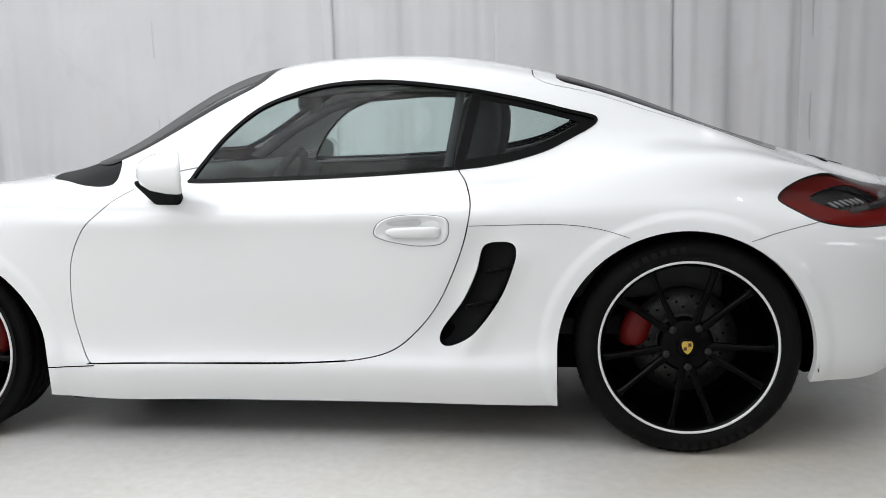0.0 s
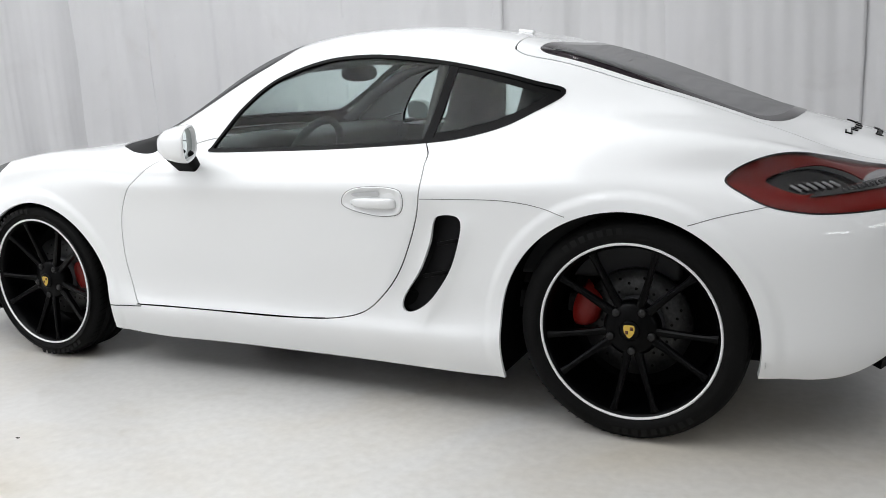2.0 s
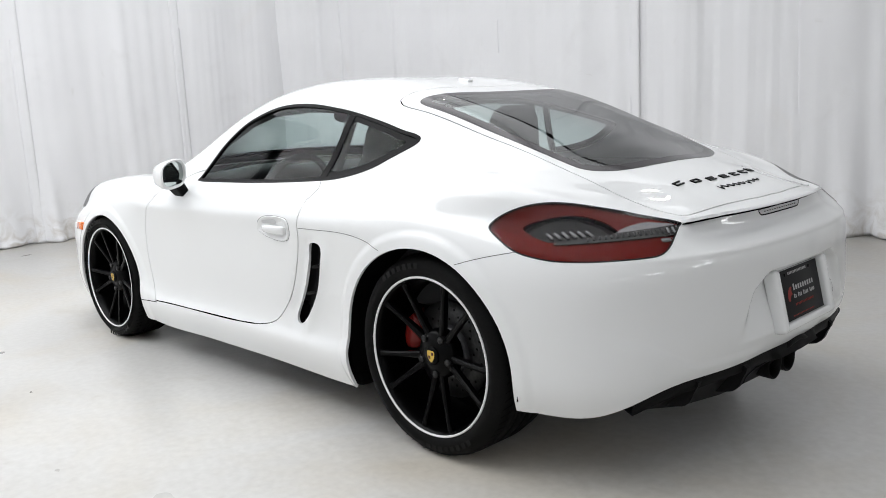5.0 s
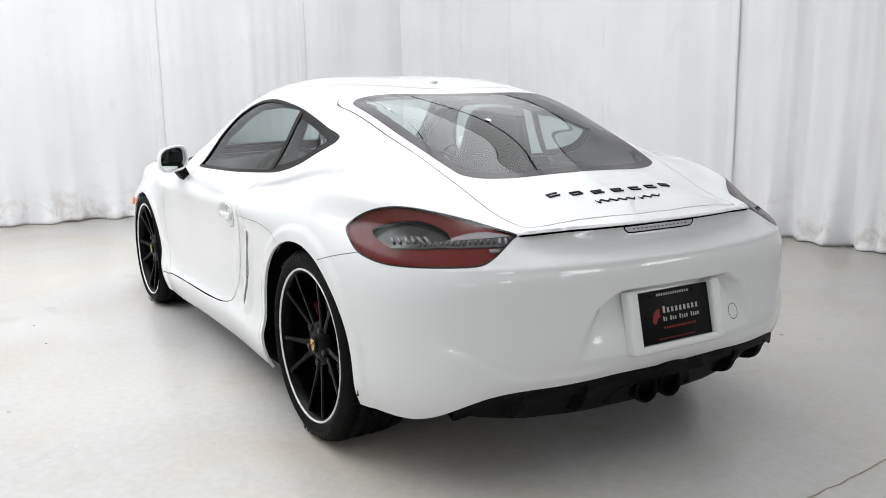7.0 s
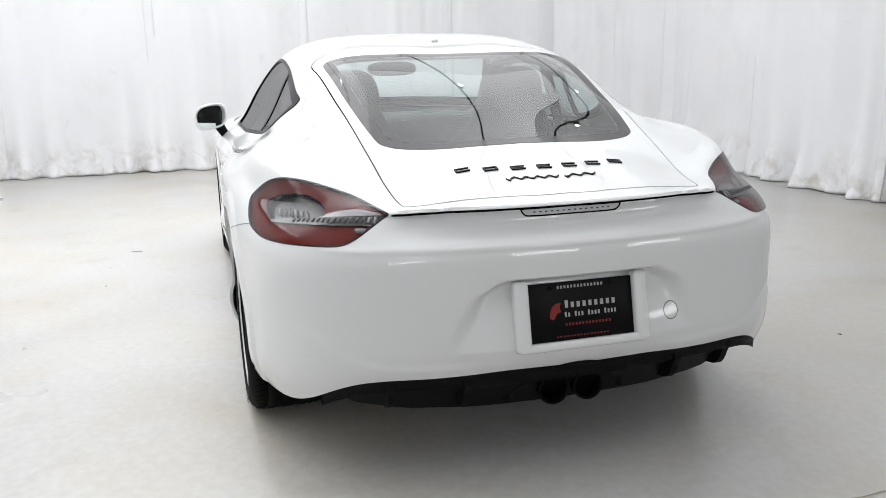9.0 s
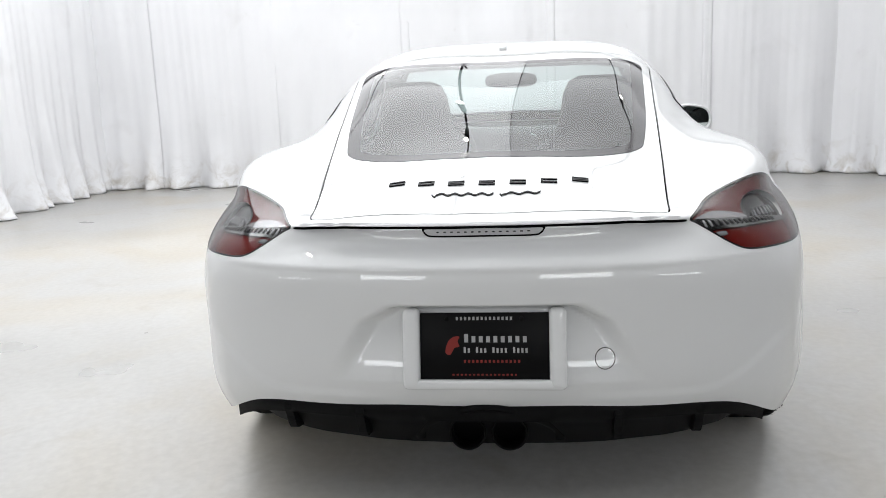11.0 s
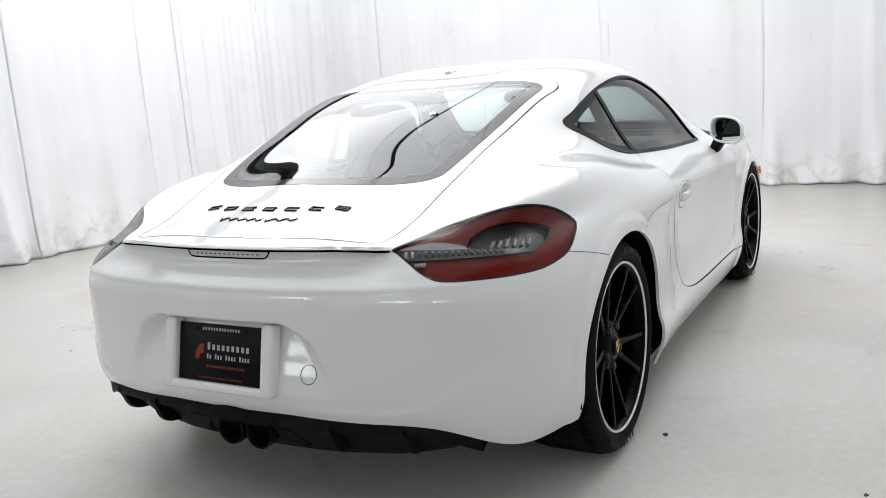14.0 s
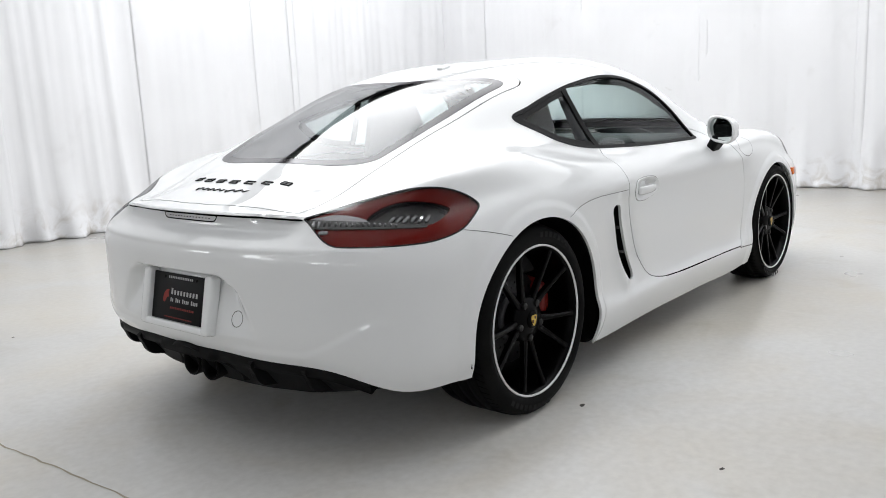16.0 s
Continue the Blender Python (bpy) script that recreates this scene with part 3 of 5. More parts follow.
# ---- hangings: white sheets on all sides ----
def hanging(a, b, inward, seed, folds):
    """One sheet from plan point a to b, gathered in soft folds and trailing on the floor."""
    r = random.Random(seed)
    a, b, inward = Vector((*a, 0)), Vector((*b, 0)), Vector((*inward, 0)).normalized()
    b = b + (b - a).normalized() * 0.10
    length = (b - a).length
    n, rows = max(12, int(length / 0.028)), 26
    waves = [(r.uniform(0.55, 1.1), r.uniform(0.008, 0.018) * folds, r.uniform(0, 6.3), r.uniform(-0.5, 0.5)) for _ in range(2)]
    waves += [(r.uniform(0.20, 0.42), r.uniform(0.002, 0.006) * folds, r.uniform(0, 6.3), r.uniform(-0.9, 0.9)) for _ in range(3)]
    waves += [(r.uniform(0.09, 0.16), r.uniform(0.0015, 0.004) * folds, r.uniform(0, 6.3), r.uniform(-1.5, 1.5)) for _ in range(2)]
    pleats = [(r.uniform(0, length), r.uniform(0.03, 0.10), r.uniform(0.010, 0.030) * folds, r.uniform(-0.06, 0.06)) for _ in range(int(length * 1.0 * folds + r.random()))]
    flare = [(r.uniform(0.25, 0.6), r.uniform(0, 6.3)) for _ in range(2)]
    bm = bmesh.new()
    grid = []
    for i in range(n + 1):
        s = length * i / n
        col = []
        for k in range(rows + 1):
            h = (k / rows) ** 1.5
            z = 4.0 * h + 0.002
            low = math.exp(-z / 0.35)
            d = sum(A * math.sin(2 * math.pi * s / L + ph + dr * z) * (1 + 0.5 * low) for L, A, ph, dr in waves)
            d += sum(A * math.exp(-((s - s0 - sl * z) / w) ** 2) for s0, w, A, sl in pleats)
            d += low * (0.07 + 0.05 * sum(math.sin(2 * math.pi * s / L + ph) for L, ph in flare))
            d += 0.055 * math.exp(-z / 0.13) * (noise.noise(Vector((s * 6.5 + seed, z * 7, seed * 0.7))) + 0.5 * noise.noise(Vector((s * 15 + seed, z * 12, 3.1))))
            d += 0.012 * noise.noise(Vector((s * 3 + seed, z * 2.2, seed * 1.7)))
            fade = min(min(s, length - s) / 0.16, 1.0)
            d = d * fade * fade * (3 - 2 * fade) + 0.005 * (seed % 2) + low * 0.05 * (1 - fade)
            p = a.lerp(b, i / n) + inward * (0.05 + max(d, -0.045))
            zz = z + (0.0 if k else 0.002 * (1 + math.sin(s * 9 + seed)))
            col.append(bm.verts.new((p.x, p.y, zz)))
        grid.append(col)
    for c0, c1 in zip(grid, grid[1:]):
        for k in range(rows):
            bm.faces.new((c0[k], c1[k], c1[k + 1], c0[k + 1]))
    bmesh.ops.recalc_face_normals(bm, faces=bm.faces)
    ob = part("curtain", bm, CURTAIN)
    solid = ob.modifiers.new("thickness", "SOLIDIFY")
    solid.thickness = 0.003
    return tagged(ob, "white hanging cloth sheet in soft folds trailing on the floor", "curtain", "curtains round the studio")


RIGHT_X = [-5.45, -3.98, -2.40, -0.88, 0.51, 1.64, 3.1, 5.15]
for k, (a, b) in enumerate(zip(RIGHT_X, RIGHT_X[1:])):
    hanging((a, 4.10), (b, 4.10), (0, -1), 10 + k, 1.7 if k in (4, 5) else 0.75)
hanging((-6.80, 3.22), (-6.30, 3.85), (1, -1), 20, 1.0)
hanging((-6.30, 3.85), (-5.45, 4.10), (0.3, -1), 21, 0.9)
FRONT_Y = [-5.16, -4.3, -2.95, -1.40, 0.20, 1.86, 3.35]
for k, (a, b) in enumerate(zip(FRONT_Y, FRONT_Y[1:])):
    hanging((-6.78, a), (-6.78, b), (1, 0), 30 + k, 0.7 if k > 3 else 0.55)
LEFT_X = [-6.88, -5.30, -4.10, -3.60, -2.20, -0.8, 0.7, 2.2, 3.7, 5.15]
for k, (a, b) in enumerate(zip(LEFT_X, LEFT_X[1:])):
    hanging((a, -5.06), (b, -5.06), (0, 1), 50 + k, 1.0 if k in (0, 1, 2) else 0.6)

for nm, sx, sy, px, py in (("curtain_rail", 10.8, 0.04, -0.2, 4.08), ("curtain_rail", 12.0, 0.04, -0.8, -5.04), ("curtain_rail", 0.04, 8.4, -6.76, -0.85)):
    tagged(part(nm, box_bm(sx, sy, 0.05, (px, py, 4.04), 0.01, 2), BLACK_PLASTIC), "long dark curtain rail above the cloth sheets", "curtain rail", "curtain rails")

# ---- ceiling: light panels and dark track rails with spots ----
PANELS = [(cx, cy, w * v) for cx, w in ((-5.2, 0.98), (-2.5, 1.46), (0.2, 0.32)) for cy, v in ((-3.6, 1.42), (-1.2, 1.22), (1.2, 0.85))] + [(2.9, -3.6, 0.5), (2.9, -1.2, 0.18), (2.9, 1.2, 0.12), (2.9, 3.6, 0.36), (-5.2, 3.6, 0.68), (-2.5, 3.6, 0.5)]
for cx, cy, w in PANELS:
    la = bpy.data.lights.new("panel_lamp", "AREA")
    la.shape, la.size, la.size_y, la.energy, la.color = "RECTANGLE", 2.69, 2.39, PANEL_WATTS * w, (0.98, 1.0, 1.028)
    lo = new("panel_lamp", la)
    lo.location = (cx, cy, 4.235)
    tagged(part("ceiling_light", box_bm(2.69, 2.39, 0.05, (cx, cy, 4.272), 0.006, 2), FIXTURE), "large flat white ceiling light panel", "ceiling light", "ceiling lights")
# unseen soft boxes on stands, added at the studio's back for bumper glints and light
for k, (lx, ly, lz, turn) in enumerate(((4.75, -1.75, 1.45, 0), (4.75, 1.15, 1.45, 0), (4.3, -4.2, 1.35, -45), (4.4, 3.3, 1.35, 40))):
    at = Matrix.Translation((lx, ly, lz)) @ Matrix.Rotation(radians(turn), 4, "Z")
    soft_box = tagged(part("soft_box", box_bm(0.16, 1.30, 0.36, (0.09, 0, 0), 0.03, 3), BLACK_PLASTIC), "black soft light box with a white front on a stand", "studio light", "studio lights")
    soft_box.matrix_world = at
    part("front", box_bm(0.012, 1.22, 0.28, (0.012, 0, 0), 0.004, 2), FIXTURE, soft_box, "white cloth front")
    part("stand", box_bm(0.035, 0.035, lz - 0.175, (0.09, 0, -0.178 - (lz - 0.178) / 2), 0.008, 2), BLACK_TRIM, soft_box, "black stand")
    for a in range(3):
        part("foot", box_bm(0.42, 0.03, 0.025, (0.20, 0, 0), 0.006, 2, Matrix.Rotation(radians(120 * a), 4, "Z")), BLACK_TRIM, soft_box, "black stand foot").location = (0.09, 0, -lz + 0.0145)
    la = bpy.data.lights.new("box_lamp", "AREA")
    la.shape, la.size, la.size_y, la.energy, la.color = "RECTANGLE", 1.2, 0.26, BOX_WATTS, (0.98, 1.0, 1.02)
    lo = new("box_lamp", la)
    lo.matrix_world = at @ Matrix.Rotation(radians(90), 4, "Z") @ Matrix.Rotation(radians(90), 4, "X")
for yy in (-1.95, -0.62, 1.12, 2.55):
    rail = tagged(part("track_rail", box_bm(11.0, 0.020, 0.028, (-0.8, yy, 3.95), 0.003, 1), BLACK_PLASTIC), "long black ceiling track rail with spot lamps", "track rail", "ceiling track rails")
    for k in range(3):
        part("rod", box_bm(0.02, 0.02, 0.34, (-5.0 + 4.2 * k, yy, 4.14)), BLACK_PLASTIC, rail)
    for k in range(5):
        bm = bmesh.new()
        bmesh.ops.create_cone(bm, cap_ends=True, segments=16, radius1=0.034, radius2=0.028, depth=0.10, matrix=Matrix.Translation((-5.2 + 2.3 * k, yy, 3.88)))
        head_ob = part("spot_head", bm, BLACK_PLASTIC, rail, "black spot head")
        bm = bmesh.new()
        bmesh.ops.create_circle(bm, cap_ends=True, segments=16, radius=0.028, matrix=Matrix.Translation((-5.2 + 2.3 * k, yy, 3.828)))
        part("spot_lens", bm, SPOT, head_ob, "lit spot lens")

# ---- the car: panels cut from the skin ----
car = tagged(new("sports_car"), "glossy white two-door sports coupe with black wheels parked on the floor", "car")
base = whole_skin()
from mathutils.bvhtree import BVHTree
HULL = BVHTree.FromPolygons([tuple(v) for v in base.a[:, :3].tolist()], [tuple(t) for t in base.tris.tolist()])


def over(x, y):
    """Place and normal of the skin below a point of the plan."""
    p, n, _, _ = HULL.ray_cast(Vector((x, y, 2.0)), Vector((0, 0, -1)))
    return p, (n if n.z > 0 else -n)


def beside(x, z, side):
    """Place and normal of the skin as seen square from the side."""
    p, n, _, _ = HULL.ray_cast(Vector((x, side * 2.0, z)), Vector((0, -side, 0)))
    return p, (n if n.y * side > 0 else -n)


def behind(y, z):
    p, n, _, _ = HULL.ray_cast(Vector((2.0, y, z)), Vector((-1, 0, 0)))
    return p, (n if n.x > 0 else -n)


def lamp_plane(a):
    """Places as seen square on to a tail lamp: u outward along it, v up it."""
    x, y, z = a[:, 0], np.abs(a[:, 1]), a[:, 2]
    return np.stack([(y - x) * 0.7071, z * 0.877 - (x + y) * 0.339], 1)


def field(sk, ring, plane, keep):
    """Signed distance to an outline for the places that keep allows, far outside elsewhere."""
    f = np.full(len(sk.a), FAR)
    p = {"side": sk.a[:, [0, 2]], "top": np.stack([sk.a[:, 0], np.abs(sk.a[:, 1])], 1), "round": np.stack([np.abs(sk.a[:, 6]), sk.a[:, 2]], 1), "lamp": lamp_plane(sk.a)}[plane]
    lo, hi = ring.min(0) - 0.15, ring.max(0) + 0.15
    near = keep & (p > lo).all(1) & (p < hi).all(1)
    f[near] = distance(ring, p[near])
    return f


def sides(sk):
    return sk.pick(sk.a[:, 1] < 0)


# wheel arches
x, y, z = base.a[:, 0], base.a[:, 1], base.a[:, 2]
arch = np.minimum(np.hypot(x + 0.012, np.where(x < 0, np.maximum(z - 0.318, 0), z - 0.318)) - 0.380, np.hypot(x + 2.457, z - 0.275) - 0.387)
_, base = base.cut(np.where(z < 0.76, arch, 1.0))

# side windows
DLO = loop([(-1.572, 0.857), (-1.37, 0.857), (-1.04, 0.864), (-0.70, 0.879), (-0.56, 0.895), (-0.43, 0.927), (-0.335, 0.970), (-0.270, 1.004), (-0.254, 1.024), (-0.272, 1.040),
            (-0.35, 1.060), (-0.46, 1.091), (-0.61, 1.126), (-0.725, 1.147), (-0.89, 1.169), (-1.02, 1.175), (-1.15, 1.166), (-1.275, 1.136), (-1.38, 1.091), (-1.475, 1.012), (-1.548, 0.922), (-1.578, 0.872)])
f = field(base, DLO, "side", (np.abs(base.a[:, 1]) > 0.4) & (base.a[:, 2] > 0.8))
windows, base = base.cut(f)
panes = {}
for side, sk in zip(("left", "right"), sides(windows)):
    f = field(sk, DLO, "side", np.ones(len(sk.a), bool))
    inner, ring = sk.cut(f + 0.011)
    ring.shifted(0.003).mesh("window_trim", BLACK_TRIM, car, "black window trim", thick=0.012)
    a, b = np.array((-0.698, 0.879)), np.array((-0.640, 1.125))
    d = (b - a) / np.linalg.norm(b - a)
    across = (inner.a[:, [0, 2]] - a) @ np.array((d[1], -d[0]))
    front, rest = inner.cut(across + 0.016)
    pillar, quarter = rest.cut((rest.a[:, [0, 2]] - a) @ np.array((d[1], -d[0])) - 0.016)
    pillar.shifted(0.001).mesh("b_pillar", BLACK_TRIM, car, "black pillar cover", thick=0.01)
    fq = field(quarter, DLO, "side", np.ones(len(quarter.a), bool))
    pane, frit = quarter.cut(fq + 0.030)
    frit.shifted(-0.002).mesh("window_surround", BLACK_TRIM, car, "black quarter window surround")
    pane.shifted(-0.002).mesh("quarter_window", WINDOW, car, "tinted quarter window").visible_shadow = False
    panes[side] = front.shifted(-0.003)

# doors
DOOR = loop([(-1.5, 0.91), (-1.66, 0.885), (-1.755, 0.845), (-1.83, 0.790), (-1.902, 0.722), (-1.948, 0.645), (-1.968, 0.56), (-1.974, 0.44), (-1.955, 0.335), (-1.925, 0.279), (-1.90, 0.274), (-1.5, 0.278), (-1.2, 0.281),
             (-1.04, 0.289), (-0.915, 0.317), (-0.83, 0.381), (-0.755, 0.475), (-0.692, 0.607), (-0.657, 0.717), (-0.650, 0.80), (-0.688, 0.868), (-0.75, 0.91), (-1.1, 0.92)])
f = field(base, DOOR, "side", (np.abs(base.a[:, 1]) > 0.5) & (base.a[:, 2] < 0.95))
doors, base = base.cut(f + 0.0020)
f = field(base, DOOR, "side", (np.abs(base.a[:, 1]) > 0.5) & (base.a[:, 2] < 0.95))
gap, base = base.cut(f - 0.0020)
for sk in sides(gap):
    sk.shifted(-0.008).mesh("door_seal", GAP, car, "black rubber door seal")

# side air intakes behind the doors
VENT = loop([(-0.618, 0.640), (-0.596, 0.664), (-0.540, 0.670), (-0.512, 0.652), (-0.518, 0.596), (-0.562, 0.488), (-0.640, 0.386), (-0.712, 0.340), (-0.752, 0.343), (-0.750, 0.385), (-0.683, 0.478), (-0.637, 0.572)])
f = field(base, VENT, "side", np.abs(base.a[:, 1]) > 0.5)
vents, base = base.cut(f)
for sk in sides(vents):
    intake = sk.shifted(-0.034).mesh("air_intake", BLACK_PLASTIC, car, "black side air intake")
    side_of = float(np.sign(sk.a[0, 1]))
    for u, w, long in ((-0.566, 0.585, 0.10), (-0.625, 0.475, 0.11)):
        p, n = beside(u, w, side_of)
        part("slat", box_bm(long, 0.010, 0.012, p - n * 0.026, 0.003, 2, Matrix.Rotation(radians(-12), 4, "Y")), BLACK_TRIM, intake, "dark intake slat")

# tail lamps
TAIL = loop([(-0.148, 0.270), (-0.138, 0.2755), (-0.074, 0.299), (-0.005, 0.324), (0.066, 0.340), (0.149, 0.353), (0.232, 0.360), (0.304, 0.358), (0.362, 0.346), (0.396, 0.326), (0.401, 0.304), (0.378, 0.265), (0.345, 0.224), (0.301, 0.193), (0.228, 0.163), (0.136, 0.147), (0.047, 0.144), (-0.030, 0.149), (-0.069, 0.160), (-0.097, 0.186), (-0.119, 0.222), (-0.138, 0.256)])
f = field(base, TAIL, "lamp", (base.a[:, 0] > 0.05) & (np.abs(base.a[:, 1]) > 0.4) & (base.a[:, 2] > 0.6))
lamps, base = base.cut(f)

# third brake light under the lip
BRAKE = loop([(-0.10, 0.7755), (0.10, 0.7755), (0.150, 0.775), (0.153, 0.770), (0.143, 0.757), (0.12, 0.752), (0.0, 0.752), (-0.12, 0.752), (-0.2, 0.762)])
f = field(base, BRAKE, "round", base.a[:, 0] > 0.5)
brake, base = base.cut(f)
way = np.abs(base.a[:, 6])
lip_gap, base = base.cut(np.where((base.a[:, 0] > 0.5) & (way < 0.60), np.maximum.reduce([np.abs(base.a[:, 2] - np.interp(way, [0.0, 0.36, 0.45, 0.53], [0.7770, 0.7770, 0.7728, 0.7685])) - 0.0048, (way - 0.525) * 0.2, (base.a[:, 5] - 0.55) * 0.02]), FAR))
lip_gap.mesh("lip_line", GAP, car, "dark gap under the tail lip")

# glass: windscreen and rear window
SCREEN = loop([(-2.13, 0.0), (-2.10, 0.30), (-2.02, 0.52), (-1.92, 0.645), (-1.84, 0.655), (-1.65, 0.612), (-1.47, 0.555), (-1.41, 0.52), (-1.385, 0.46), (-1.37, 0.25), (-1.36, 0.0), (-1.36, -0.3), (-1.75, -0.5), (-2.10, -0.3)])
COWL = loop([(-2.29, 0.0), (-2.265, 0.30), (-2.20, 0.49), (-2.12, 0.645), (-2.00, 0.742), (-1.90, 0.770), (-1.84, 0.752), (-1.86, 0.66), (-1.96, 0.58), (-2.08, 0.25), (-2.12, 0.0), (-2.15, -0.3)])
REAR = loop([(0.412, 0.0), (0.404, 0.15), (0.384, 0.27), (0.352, 0.37), (0.318, 0.420), (0.27, 0.440), (0.08, 0.466), (-0.25, 0.492), (-0.345, 0.497), (-0.378, 0.480), (-0.386, 0.44), (-0.380, 0.25), (-0.372, 0.0), (-0.372, -0.3), (0.0, -0.5), (0.38, -0.28)])
high = base.a[:, 2] > 0.78
screen, base = base.cut(field(base, SCREEN, "top", base.a[:, 2] > 0.78))
cowl, base = base.cut(field(base, COWL, "top", base.a[:, 2] > 0.78))
rear, base = base.cut(field(base, REAR, "top", base.a[:, 2] > 0.78))
cowl.shifted(-0.004).mesh("cowl", BLACK_PLASTIC, car, "black plastic cowl below the windscreen")
pane, frit = screen.cut(field(screen, SCREEN, "top", screen.a[:, 2] > 0.5) + 0.035)
frit.shifted(0.0).mesh("windscreen_border", BLACK_TRIM, car, "black windscreen border", thick=0.006)
pane.mesh("windscreen", WINDOW, car, "clear windscreen glass").visible_shadow = False
pane, frit = rear.cut(field(rear, REAR, "top", rear.a[:, 2] > 0.5) + 0.040)
frit.shifted(0.001).mesh("rear_window_border", FRIT, car, "dark printed border of the rear window", thick=0.006)
pane.shifted(0.001).mesh("rear_window", REAR_GLASS, car, "sloping rear window glass").visible_shadow = False

# tailgate round the rear window, with its shut line
HATCH = loop([(0.742, 0.0), (0.735, 0.16), (0.720, 0.27), (0.700, 0.38), (0.687, 0.440), (0.670, 0.455), (0.60, 0.461), (0.40, 0.476), (0.05, 0.500), (-0.28, 0.523), (-0.39, 0.532), (-0.44, 0.520), (-0.462, 0.48), (-0.468, 0.3), (-0.468, 0.0), (-0.468, -0.3), (0.1, -0.6), (0.70, -0.35)])
tailgate, base = base.cut(field(base, HATCH, "top", base.a[:, 2] > 0.76) + 0.0024)
gap, base = base.cut(field(base, HATCH, "top", base.a[:, 2] > 0.76) - 0.0024)
gap.shifted(-0.006).mesh("tailgate_seal", GAP, car, "grey tailgate shut line")
tailgate.mesh("tailgate", PAINT, car, "white tailgate", thick=0.012)

# headlamps
HEAD = loop([(-2.69, 0.772), (-2.79, 0.803), (-2.90, 0.792), (-3.02, 0.745), (-3.13, 0.63), (-3.10, 0.55), (-2.95, 0.57), (-2.80, 0.665)])
head, base = base.cut(field(base, HEAD, "top", base.a[:, 2] > 0.675))
for sk in sides(head):
    head_in = sk.shifted(-0.02).mesh("headlamp", BLACK_PLASTIC, car, "dark headlamp housing")
    sk.mesh("lens", CLEAR, head_in, "clear headlamp lens", thick=0.02)

# rear bumper below the lip and the lamps
f = np.where((base.a[:, 0] > 0.12), base.a[:, 2] - (np.interp(np.abs(base.a[:, 6]), [0.0, 0.36, 0.45, 0.53], [0.7785, 0.7785, 0.7745, 0.7705]) - 0.103 * step(0.525, 0.60, np.abs(base.a[:, 6]))) + 0.06 * step(0.60, 1.10, np.abs(base.a[:, 6])) * -1 + 0.02 * step(1.1, 1.35, np.abs(base.a[:, 6])), FAR)
bumper, base = base.cut(f)
base.mesh("body_shell", PAINT, car, "white painted body shell", thick=0.010)
bumper.mesh("rear_bumper", PAINT, car, "white rear bumper", thick=0.02)

def ribbon(name, pts, mat, width, parent, label="", lift=0.0007):
    """A thin dark shut line laid along places of the skin."""
    bm = bmesh.new()
    rows = []
    for i, (p, n) in enumerate(pts):
        a, b = pts[max(i - 1, 0)][0], pts[min(i + 1, len(pts) - 1)][0]
        s = (b - a).cross(n).normalized() * width / 2
        rows.append((bm.verts.new(p + n * lift + s), bm.verts.new(p + n * lift - s)))
    for r0, r1 in zip(rows, rows[1:]):
        bm.faces.new((r0[0], r0[1], r1[1], r1[0]))
    return part(name, bm, mat, parent, label)


def along(points, n=10):
    p = np.array(points, float)
    t = np.concatenate([[0], np.cumsum(np.hypot(*np.diff(p, axis=0).T))])
    return cubic(t, p, np.linspace(0, t[-1], n * (len(p) - 1) + 1))


